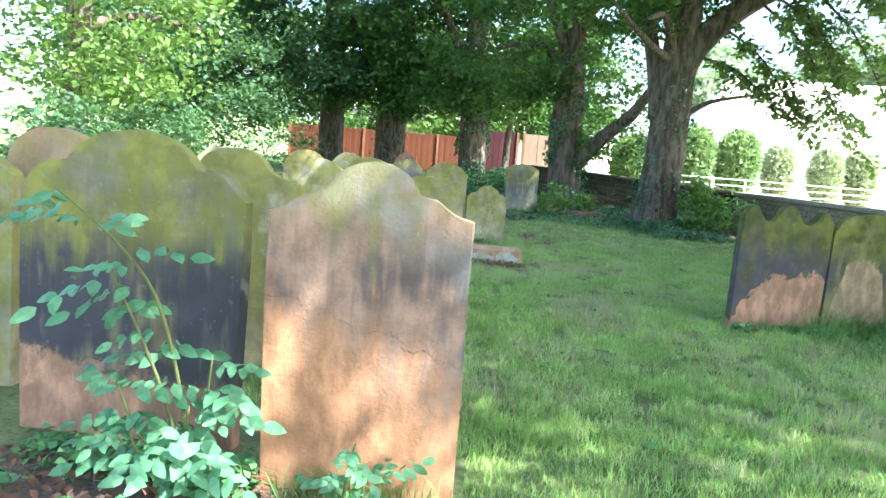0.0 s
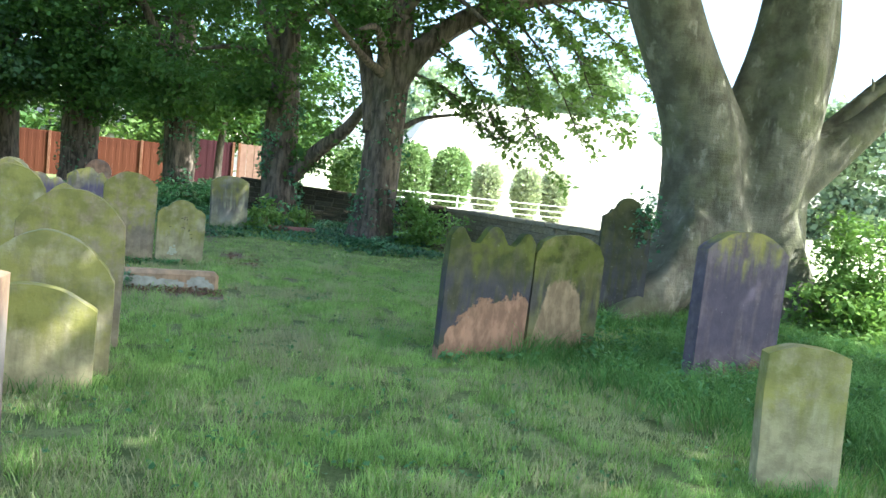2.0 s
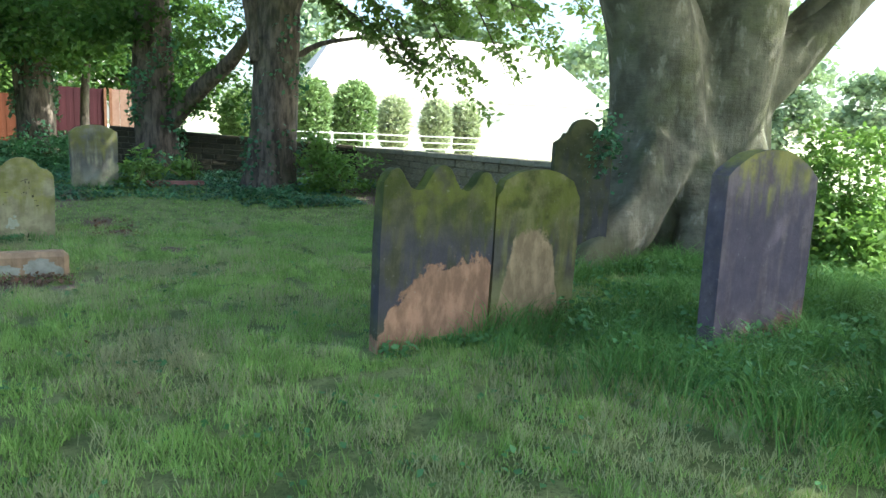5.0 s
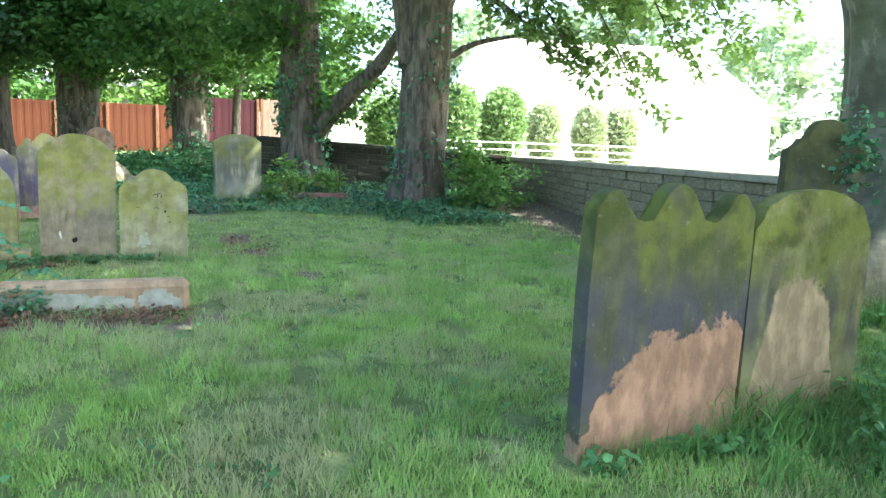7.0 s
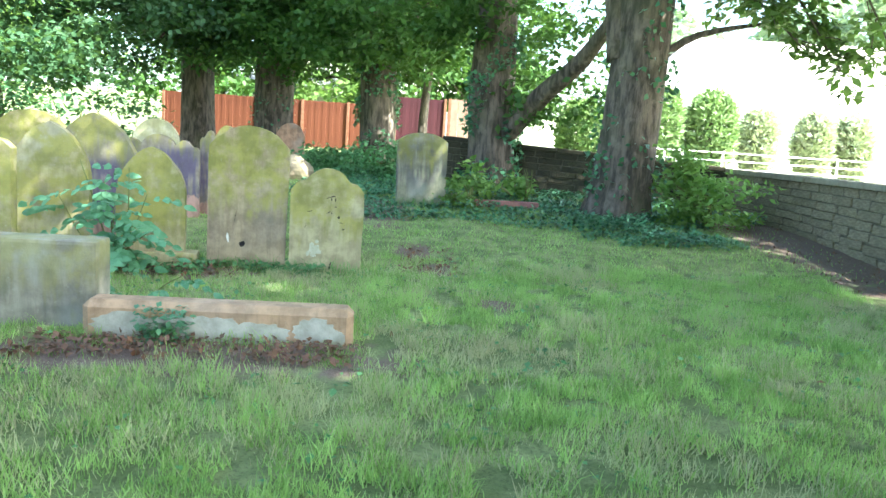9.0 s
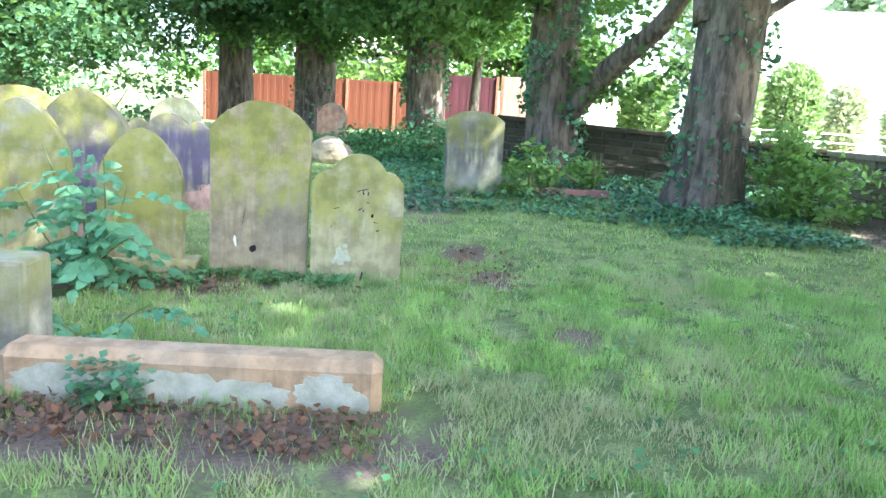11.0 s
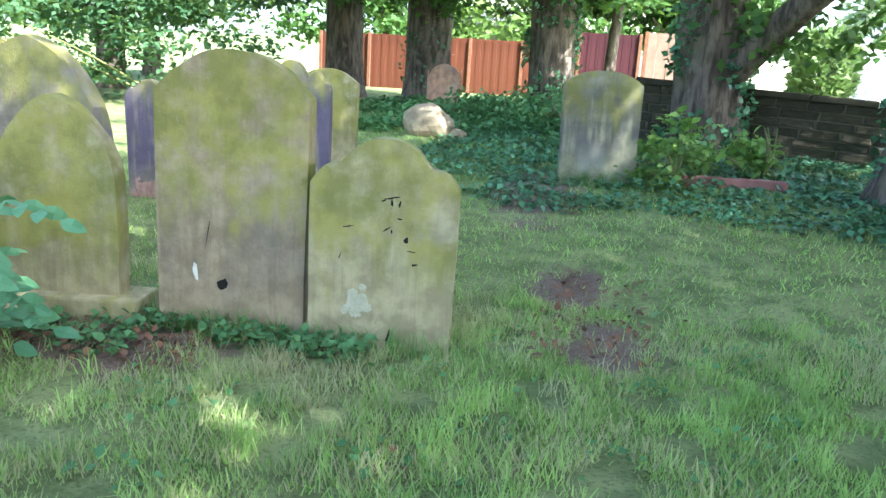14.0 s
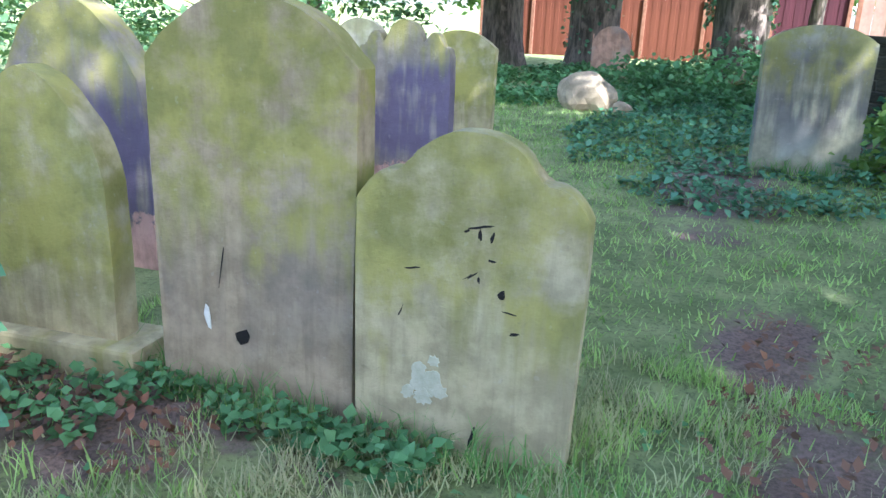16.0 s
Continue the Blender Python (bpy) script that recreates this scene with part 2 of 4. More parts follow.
M_FENCE_PINK = plain_material("faded_pink_panel", (0.24, 0.14, 0.11), (0.30, 0.19, 0.15), 5, 0.85, 0.2)
M_POST = plain_material("fence_post", (0.16, 0.07, 0.04), (0.22, 0.11, 0.07), 8)
M_RENDER = plain_material("white_rendered_wall", (0.76, 0.74, 0.70), (0.85, 0.84, 0.80), 3, 0.9, 0.2)
M_ROOF = plain_material("pale_roof_tile", (0.55, 0.50, 0.45), (0.68, 0.62, 0.56), 3, 0.9, 0.4)
M_WHITE = plain_material("white_paint", (0.74, 0.74, 0.72), (0.82, 0.82, 0.80), 9, 0.5)
# Pale colour stands in for bright reflection in the panes.
M_GLASS = plain_material("brightened_window_glass", (0.30, 0.31, 0.32), (0.40, 0.41, 0.42), 2, 0.1, 0.0)
M_LITTER = leaf_material("fallen_leaf", (0.24, 0.11, 0.06), (0.12, 0.07, 0.05), 0.1, 0.6)
M_BLACK = plain_material("deep_crack", (0.012, 0.011, 0.01), (0.02, 0.018, 0.016), 30)
M_WHITE_LICHEN = plain_material("white_scar", (0.62, 0.61, 0.55), (0.75, 0.74, 0.68), 30)
M_LICHEN = plain_material("grey_lichen", (0.42, 0.42, 0.30), (0.52, 0.52, 0.40), 25)
M_LICHEN_WHITE = plain_material("white_lichen", (0.33, 0.32, 0.26), (0.50, 0.50, 0.43), 9)
M_PINK_KERB = plain_material("pink_kerb_stone", (0.24, 0.11, 0.10), (0.34, 0.17, 0.15), 8)

# ---- mesh helpers ----


def mesh_object(name, verts, faces, mat, smooth=False, parent=None):
    me = bpy.data.meshes.new(name)
    me.from_pydata([tuple(v) for v in verts], [], [tuple(f) for f in faces])
    me.materials.append(mat)
    if smooth:
        me.polygons.foreach_set("use_smooth", [True] * len(me.polygons))
    me.update()
    ob = new(name, me)
    ob.parent = parent
    return ob


def quads_object(name, verts, mat, parent=None):
    """An object of loose four-cornered faces; verts is an array of n x 4 x 3."""
    k = len(verts)
    me = bpy.data.meshes.new(name)
    me.vertices.add(4 * k)
    me.vertices.foreach_set("co", np.ascontiguousarray(verts, dtype=np.float32).ravel())
    me.loops.add(4 * k)
    me.loops.foreach_set("vertex_index", np.arange(4 * k, dtype=np.int32))
    me.polygons.add(k)
    me.polygons.foreach_set("loop_start", np.arange(0, 4 * k, 4, dtype=np.int32))
    me.materials.append(mat)
    me.update(calc_edges=True)
    ob = new(name, me)
    ob.parent = parent
    return ob


def bm_object(name, bm, mat, parent=None, smooth=False):
    me = bpy.data.meshes.new(name)
    bm.to_mesh(me)
    bm.free()
    me.materials.append(mat)
    if smooth:
        me.polygons.foreach_set("use_smooth", [True] * len(me.polygons))
    ob = new(name, me)
    ob.parent = parent
    return ob


def box_mesh(bm, size, centre, bevel=0.0, rounds=2):
    made = bmesh.ops.create_cube(bm, size=1.0, matrix=Matrix.Translation(centre) @ Matrix.Diagonal((*size, 1)))
    if bevel:
        edges = list({e for v in made["verts"] for e in v.link_edges})
        bmesh.ops.bevel(bm, geom=edges, offset=bevel, segments=rounds, affect="EDGES", profile=0.6)


def empty(name, m):
    ob = new(name)
    ob.matrix_world = m
    return ob


rng = np.random.default_rng(7)


def unit(k):
    v = rng.normal(size=(k, 3))
    return v / np.linalg.norm(v, axis=1)[:, None]


def leaf_quads(points, length, width, up=0.5, droop=0.0, spread=0.35):
    """Pointed leaves at the points: two halves folded along the middle."""
    k = len(points)
    way = unit(k)
    way[:, 2] = way[:, 2] * 0.6 - droop
    way /= np.linalg.norm(way, axis=1)[:, None]
    nor = unit(k) + np.array([0, 0, up * 2])
    side = np.cross(way, nor)
    side /= np.linalg.norm(side, axis=1)[:, None] + 1e-9
    nor = np.cross(side, way)
    s = rng.uniform(1 - spread, 1 + spread, (k, 1))
    length, width = length * s, width * s
    base = points
    tip = points + way * length - nor * length * 0.12
    mid = points + way * length * 0.45 + nor * width * 0.12
    return np.stack([base, mid + side * width * 0.5, tip, mid - side * width * 0.5], axis=1)


def clumps(blobs, count, per, spread, keep=0.5, scale=0.9):
    """Points of clumps of leaves spread over ellipsoids (centre, radii), with gaps left by a noise field."""
    out = []
    vol = np.array([r[0] * r[1] * r[2] for c, r in blobs])
    share = rng.choice(len(blobs), size=count, p=vol ** 0.7 / (vol ** 0.7).sum())
    for b in share:
        c, r = blobs[b]
        d = unit(1)[0] * rng.uniform(0.25, 1.0) ** 0.5
        p = np.array(c) + d * np.array(r)
        if noise.noise(Vector(p) * scale) < keep - 0.6:
            continue
        m = int(per * rng.uniform(0.6, 1.4))
        out.append(p + rng.normal(size=(m, 3)) * np.array([spread, spread, spread * 0.42]))
    return np.concatenate(out)


def tube(path, radii, sides=14, flute=0.08, seed=0.0, scale=1.2):
    """Verts and faces of a rough tapering limb along a path."""
    path = [Vector(p) for p in path]
    fine, rad = [], []
    for i in range(len(path) - 1):
        a, b = path[i], path[i + 1]
        p0, p3 = path[max(i - 1, 0)], path[min(i + 2, len(path) - 1)]
        for j in range(4):
            t = j / 4
            fine.append(0.5 * ((2 * a) + (b - p0) * t + (2 * p0 - 5 * a + 4 * b - p3) * t * t + (3 * a - p0 - 3 * b + p3) * t ** 3))
            rad.append(radii[i] * (1 - t) + radii[i + 1] * t)
    fine.append(path[-1])
    rad.append(radii[-1])
    verts, faces = [], []
    ref = Vector((0.3, 1, 0.05)).normalized()
    for i, p in enumerate(fine):
        d = (fine[min(i + 1, len(fine) - 1)] - fine[max(i - 1, 0)]).normalized()
        u = (ref - d * ref.dot(d)).normalized()
        w = d.cross(u)
        for k in range(sides):
            a = 2 * math.pi * k / sides
            q = u * math.cos(a) + w * math.sin(a)
            bump = noise.noise((p * 0.35 + q * 1.3 + Vector((seed, 0, 0))) * scale) * flute * 2.2 + math.sin(a * 5 + seed) * flute * 0.35
            verts.append(p + q * rad[i] * (1 + bump))
    for i in range(len(fine) - 1):
        for k in range(sides):
            a, b = i * sides + k, i * sides + (k + 1) % sides
            faces.append((a, b, b + sides, a + sides))
    faces.append(tuple(range(sides))[::-1])
    n0 = len(verts)
    verts.append(fine[-1])
    for k in range(sides):
        faces.append(((len(fine) - 1) * sides + k, (len(fine) - 1) * sides + (k + 1) % sides, n0))
    return verts, faces


# ---- ground ----


def build_ground():
    def steps(lo, hi, fine, far_lo, far_hi):
        a = list(np.arange(lo, hi + 1e-6, fine))
        s, g = fine, lo
        while g > far_lo:
            s *= 1.35
            g -= s
            a.insert(0, g)
        s, g = fine, hi
        while g < far_hi:
            s *= 1.35
            g += s
            a.append(g)
        return np.array(a)
    xs, ys = steps(-6, 14, 0.25, -1500, 1500), steps(-2, 40, 0.25, -1500, 1500)
    X, Y = np.meshgrid(xs, ys)
    Z = ground_height(X, Y)
    near = (np.abs(X - 4) < 10) & (Y < 40)
    Z = Z + near * rng.normal(scale=0.008, size=X.shape)
    nx = len(xs)
    faces = [(j * nx + i, j * nx + i + 1, (j + 1) * nx + i + 1, (j + 1) * nx + i) for j in range(len(ys) - 1) for i in range(nx - 1)]
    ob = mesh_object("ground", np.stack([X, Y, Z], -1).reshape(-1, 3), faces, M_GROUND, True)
    tagged(ob, "shaded churchyard lawn with worn bare soil", "ground", kind="structure")


build_ground()


def gz(x, y):
    return float(ground_height(np.array(float(x)), np.array(float(y))))


# ---- wall round the churchyard ----


def build_wall(name, a, b, top_a, top_b, label, stone=None, cap=None):
    a, b = Vector(a), Vector(b)
    length = (b - a).length
    ang = math.atan2(b.y - a.y, b.x - a.x)
    root = empty(name, Matrix.Translation((a.x, a.y, 0)) @ Matrix.Rotation(ang, 4, "Z"))
    tagged(root, label, "wall", kind="structure")

    def low(s):
        p = a + (b - a) * (s / length)
        return gz(p.x, p.y) - 0.15
    bm = bmesh.new()
    v = [bm.verts.new((s, y, z)) for s, top in ((0, top_a), (length, top_b)) for y in (-0.16, 0.16) for z in (low(s), top - 0.08)]
    for f in ((0, 1, 3, 2), (4, 6, 7, 5), (0, 4, 5, 1), (2, 3, 7, 6), (1, 5, 7, 3), (0, 2, 6, 4)):
        bm.faces.new([v[i] for i in f])
    bm_object("wall_core", bm, M_MORTAR, root)
    meshes = []
    for k in range(6):
        bm = bmesh.new()
        box_mesh(bm, (1, 1, 1), (0, 0, 0), 0.06)
        for w in bm.verts:
            w.co += Vector(noise.noise_vector(w.co * 2.3 + Vector((k * 5, 0, 0)))) * 0.07
        me = bpy.data.meshes.new("stone")
        bm.to_mesh(me)
        bm.free()
        me.materials.append(stone or M_WALL)
        meshes.append(me)
    r = random.Random(len(name) + int(length * 10))
    courses = 7
    for c in range(courses):
        s = -r.uniform(0, 0.2)
        while s < length:
            w = r.uniform(0.28, 0.62)
            m = min(max(s + w / 2, 0), length)
            top = top_a + (top_b - top_a) * m / length - 0.08
            base = low(m) + 0.1
            h = (top - base) / courses
            ob = new("stone", r.choice(meshes))
            ob.parent = root
            ob.location = (s + w / 2, 0, base + h * (c + 0.5))
            ob.scale = (w - 0.018, 0.38 + r.uniform(-0.03, 0.03), h - 0.016)
            ob.rotation_euler = (0, math.atan2(top_a - top_b, length), 0)
            s += w
    k = max(1, round(length / 0.95))
    for i in range(k):
        bm = bmesh.new()
        box_mesh(bm, (length / k - 0.012, 0.5, 0.1), (0, 0, 0), 0.022)
        ob = bm_object("coping", bm, cap or M_COPING, root)
        m = (i + 0.5) / k
        ob.location = (length * m, r.uniform(-0.01, 0.01), top_a + (top_b - top_a) * m - 0.03)
        ob.rotation_euler = (0, math.atan2(top_a - top_b, length), r.uniform(-0.01, 0.01))


# ---- gravestones ----


def lobe(u, c, r):
    d = (u - c) / r
    return math.sqrt(max(0.0, 1 - d * d))


def shape(kind, u):
    """Height of a headstone's head, 0 to 1, across its width (u from -1 to 1)."""
    v = abs(u)
    if kind == "arch":
        return math.sqrt(max(0, 1 - u * u))
    if kind == "segment":
        return 1 - v ** 2.2
    if kind == "gothic":
        return 0.8 * math.sqrt(max(0, 1 - u * u)) + 0.2 * (1 - v)
    if kind == "shoulder":
        if v < 0.52:
            return 0.30 + 0.70 * math.sqrt(max(0, 1 - (u / 0.54) ** 2))
        t = (v - 0.52) / 0.48
        return 0.38 * (1 - t) ** 2.2 + 0.03 * math.sin(t * math.pi)
    if kind == "step":
        if v < 0.46:
            return 0.42 + 0.58 * math.sqrt(max(0, 1 - (u / 0.48) ** 2))
        if v < 0.68:
            return 0.40 - 0.04 * (v - 0.46)
        return max(0.0, 0.32 * (1 - ((v - 0.68) / 0.32) ** 0.6))
    if kind == "lobed":
        dip = 0.42 - 0.30 * math.sin(min(1.0, max(0.0, (v - 0.22) / 0.42)) * math.pi)
        return max(dip, lobe(u, 0, 0.27), 0.84 * lobe(v, 0.79, 0.20), 0.5 * lobe(v, 0.90, 0.1))
    if kind == "cloud":
        return max(0.15, lobe(u, 0, 0.45), 0.72 * lobe(v, 0.62, 0.22), 0.4 * lobe(v, 0.88, 0.13))
    if kind == "ogee":
        if v < 0.50:
            return 0.28 + 0.72 * math.sqrt(1 - (v / 0.58) ** 2)
        if v < 0.60:
            return 0.43 + 0.21 * (1 - (v - 0.50) / 0.10) ** 2
        if v < 0.76:
            return 0.43 + 0.02 * math.sin((v - 0.60) / 0.16 * math.pi)
        return 0.02 + 0.41 * (1 - ((v - 0.76) / 0.24) ** 1.3)
    if kind == "eared":
        if v < 0.40:
            return 0.40 + 0.60 * math.sqrt(1 - (v / 0.44) ** 2)
        if v < 0.62:
            return 0.42 + 0.12 * ((0.62 - v) / 0.22) ** 2
        return 0.06 + 0.36 * (1 - (v - 0.62) / 0.38) ** 1.6
    if kind == "hipped":
        return 1 - 0.62 * v ** 2.2 if v < 0.82 else 0.46 - 2.4 * (v - 0.82)
    if kind == "point":
        return 1 - v ** 1.1
    return 0.0


def headstone(name, label, kind, x, y, width, shoulder, top, mat, turn=0.0, lean=0.0, back=0.0, thick=0.11, group="gravestones in the churchyard", wear=0.006):
    """A slab with a shaped head, sunk in the ground at x, y; turn, lean (sideways) and back in degrees."""
    g = gz(x, y)
    bm = bmesh.new()
    w = width / 2
    pts = [(-w * 0.985, -0.3), (-w * 0.99, shoulder * 0.4), (-w, shoulder * 0.8)]
    k = 56
    for i in range(k + 1):
        u = -math.cos(math.pi * i / k) * 0.55 + (2 * i / k - 1) * 0.45
        pts.append((w * u, shoulder - g + (top - shoulder) * shape(kind, u)))
    pts += [(w, shoulder * 0.8), (w * 0.99, shoulder * 0.4), (w * 0.985, -0.3)]
    seed = x * 3.1 + y * 1.7
    pts = [(a + wear * 1.5 * noise.noise(Vector((a * 9, b * 9, seed))), b + wear * 1.5 * noise.noise(Vector((b * 9, a * 9, seed + 5)))) for a, b in pts]
    front = [bm.verts.new((a, -thick / 2, b)) for a, b in pts]
    rear = [bm.verts.new((a, thick / 2, b)) for a, b in pts]
    m = len(pts)
    bm.faces.new(front)
    bm.faces.new(rear[::-1])
    for i in range(m):
        j = (i + 1) % m
        bm.faces.new((front[j], front[i], rear[i], rear[j]))
    edges = [e for e in bm.edges if (e.verts[0].co.y < 0) == (e.verts[1].co.y < 0)]
    bmesh.ops.bevel(bm, geom=edges, offset=0.011, segments=2, affect="EDGES", profile=0.55)
    bmesh.ops.recalc_face_normals(bm, faces=bm.faces)
    ob = bm_object(name, bm, mat)
    ob.matrix_world = pose(x, y, g, back, lean, turn)
    return tagged(ob, label, "gravestone", group)


G_ORANGE = gravestone_material("orange_sandstone", 1, (0.36, 0.23, 0.17), 1.26, 0.55, 0.75, (0.55, 1.25), 0.78, (0.50, 0.255, 0.14), -0.35, 0.55, soft=0.22)
G_LEFT = gravestone_material("sooty_sandstone", 11.3, (0.22, 0.19, 0.12), 1.05, 0.9, 1.0, (0.2, 1.15), 0.36, (0.45, 0.26, 0.17), -0.12, soft=0.05)
G_DL = gravestone_material("mossy_topped_sandstone", 21.7, (0.10, 0.10, 0.06), 0.97, 0.9, 1.0, (0.2, 1.0), 0.46, (0.40, 0.235, 0.155), 0.12, 0.0, bulge=0.18, half=0.5, middle=0.15, moss=MOSS)
G_DR = gravestone_material("mossy_topped_buff_sandstone", 31.2, (0.20, 0.19, 0.08), 0.85, 0.95, 0.8, (0.4, 1.0), 0.1, (0.40, 0.29, 0.18), 0.0, 0.1, soft=0.05, bulge=0.78, half=0.36, middle=-0.06, moss=MOSS)
G_BLUE = gravestone_material("blue_grey_sandstone", 41.9, (0.16, 0.13, 0.15), 1.38, 0.8, 0.9, (0.3, 1.35), 0.2, (0.28, 0.155, 0.12), 0.3, 0.0, soft=0.1, stain=(0.06, 0.052, 0.075))
G_YEL = gravestone_material("yellow_lichened_sandstone", 51.4, (0.42, 0.36, 0.21), 0.35, 0.85, 0.15, (0.3, 0.9))
G_YEL2 = gravestone_material("green_lichened_sandstone", 57.4, (0.40, 0.35, 0.20), 0.3, 0.8, 0.3, (0.4, 0.9))
G_A = gravestone_material("olive_sandstone", 61.8, (0.38, 0.30, 0.195), 0.68, 0.85, 0.35, (0.2, 0.8), pale=0.1)
G_B = gravestone_material("pale_olive_sandstone", 71.1, (0.42, 0.365, 0.22), 0.45, 0.8, 0.0, pale=0.12)
G_IVY = gravestone_material("green_black_sandstone", 81.5, (0.09, 0.09, 0.05), 0.9, 0.5, 0.8, (0.2, 1.7), moss=((0.04, 0.045, 0.015), (0.10, 0.10, 0.03)))
G_BACK = gravestone_material("grey_streaked_sandstone", 85.5, (0.30, 0.29, 0.20), 0.85, 0.7, 0.7, (0.3, 1.2), pale=0.5)
G_PALE = gravestone_material("pale_limestone", 91.5, (0.48, 0.45, 0.33), 0.5, 0.35, 0.0, pale=0.7)
G_PURPLE = gravestone_material("purple_sandstone", 95.2, (0.30, 0.26, 0.21), 1.05, 0.8, 1.0, (0.15, 1.15), 0.2, (0.48, 0.30, 0.25), 0.2, stain=(0.095, 0.08, 0.117))
G_PINK = gravestone_material("pink_sandstone", 97.2, (0.48, 0.29, 0.20), 1.2, 0.5, 0.3, (0.6, 1.2))
G_KERB = gravestone_material("lichened_tomb_stone", 99.2, (0.43, 0.29, 0.18), 3.0, 0.2, 0.0, pale=0.15)
G_KERB2 = gravestone_material("mossy_tomb_stone", 103.2, (0.30, 0.28, 0.22), 0.3, 0.5, 0.4, (0.0, 0.5), pale=0.7)

headstone("headstone", "orange spalled sandstone headstone with lichened shaped head", "eared", -0.31, 3.25, 0.90, 1.21, 1.46, G_ORANGE, turn=0, lean=-0.5)
headstone("headstone", "sooty mossy sandstone headstone with round shouldered head", "ogee", -1.55, 3.66, 1.18, 1.20, 1.52, G_LEFT, turn=-7)
headstone("headstone", "yellow-green lichened shouldered headstone", "shoulder", -1.5, 5.2, 0.92, 1.24, 1.46, G_YEL, turn=-3)
headstone("headstone", "pink sandstone headstone with rounded head", "arch", -2.45, 4.6, 0.62, 1.25, 1.50, G_PINK, turn=-8)
headstone("headstone", "pale green headstone beside a dark gap", "segment", -2.95, 4.4, 0.8, 1.2, 1.36, G_YEL2, turn=-5)
headstone("headstone", "yellow lichened headstone with low curved top", "segment", -0.36, 6.8, 0.92, 0.47, 0.66, G_YEL, turn=2, thick=0.14)
headstone("headstone", "grey-topped lichened headstone with arched head", "segment", -0.30, 7.25, 0.96, 0.62, 1.0, G_YEL2, turn=2, thick=0.16)
headstone("headstone", "mossy sandstone headstone with broad curved head", "segment", -0.25, 8.3, 0.88, 0.98, 1.29, G_A, turn=0, thick=0.14)
headstone("headstone", "yellow-green lichened arched headstone", "arch", -1.1, 10.2, 0.72, 1.12, 1.44, G_YEL, turn=0)
headstone("headstone", "moss-topped sandstone headstone with three lobes and orange spalling", "lobed", 3.70, 8.05, 1.07, 1.06, 1.29, G_DL, turn=9, lean=1.5, thick=0.11)
headstone("headstone", "moss-topped buff headstone with curved head", "hipped", 4.74, 8.22, 0.95, 1.02, 1.26, G_DR, turn=7, lean=1.5, thick=0.10)
headstone("headstone", "blue-grey flaking sandstone headstone in long grass", "segment", 6.10, 7.03, 1.10, 1.28, 1.50, G_BLUE, turn=2, lean=1, thick=0.16)
headstone("headstone", "small buff headstone with low top", "segment", 4.29, 4.42, 0.50, 0.80, 0.86, G_B, turn=-25, lean=-1.5, thick=0.13)
headstone("headstone", "dark mossy headstone with stepped round head", "step", 8.22, 5.62, 1.0, 1.36, 1.66, G_IVY, turn=-15, thick=0.14)
headstone("headstone", "dark mossy round-headed stone against the beech root", "step", 7.05, 10.5, 0.74, 1.50, 1.80, G_IVY, turn=-20, thick=0.16)
TALL = headstone("headstone", "tall olive sandstone headstone with curved head", "segment", -0.065, 14.55, 0.835, 1.20, 1.43, G_A, turn=7, lean=0.5, thick=0.16)
CRACKED = headstone("headstone", "pale olive headstone with shaped head and deep cracks", "ogee", 0.775, 14.56, 0.785, 0.77, 1.03, G_B, turn=6, lean=0.6, thick=0.12)
headstone("headstone", "yellow-lichened headstone with pointed round head on a plinth", "gothic", -1.04, 14.42, 0.69, 0.62, 1.15, G_YEL, turn=8, thick=0.13)
headstone("headstone", "yellow-green headstone with pointed round head", "gothic", -2.15, 14.6, 0.80, 0.72, 1.34, G_YEL2, turn=6, thick=0.13)
headstone("headstone", "purple-stained headstone with pointed round head", "gothic", -2.04, 15.5, 1.0, 0.72, 1.47, G_PURPLE, turn=8, thick=0.2)
headstone("headstone", "lichened headstone with square edge", "segment", -2.35, 13.2, 1.0, 1.1, 1.33, G_YEL2, turn=6, thick=0.14)
headstone("headstone", "purple sandstone headstone with cloud-shaped head", "cloud", -1.85, 17.2, 1.12, 0.98, 1.24, G_PURPLE, turn=8, thick=0.14)
headstone("headstone", "purple-grey sandstone headstone with cloud-shaped head", "cloud", -0.99, 17.6, 0.76, 1.1, 1.42, G_PURPLE, turn=6, thick=0.14)
headstone("headstone", "pale round-headed limestone gravestone", "arch", -2.78, 20.0, 0.80, 1.02, 1.46, G_PALE, turn=4)
headstone("headstone", "yellow lichened headstone with curved head", "segment", -1.2, 19.2, 0.72, 1.2, 1.36, G_YEL, turn=5)
headstone("headstone", "round-headed lichened sandstone gravestone", "arch", -3.2, 16.4, 0.95, 1.05, 1.46, G_A, turn=4)
headstone("headstone", "grey-streaked headstone among ivy", "segment", 1.96, 19.65, 0.90, 1.36, 1.52, G_BACK, turn=12, lean=-1, thick=0.14)
headstone("headstone", "small pink stone with dark round head", "arch", -1.75, 29.2, 0.85, 1.15, 1.62, G_PINK, turn=0)
headstone("headstone", "yellow-green headstone with rounded shoulders", "shoulder", -3.2, 8.2, 0.9, 1.2, 1.45, G_YEL2, turn=0)
headstone("headstone", "grey headstone with pointed head", "point", -3.5, 11.0, 0.8, 1.1, 1.46, G_PALE, turn=0)


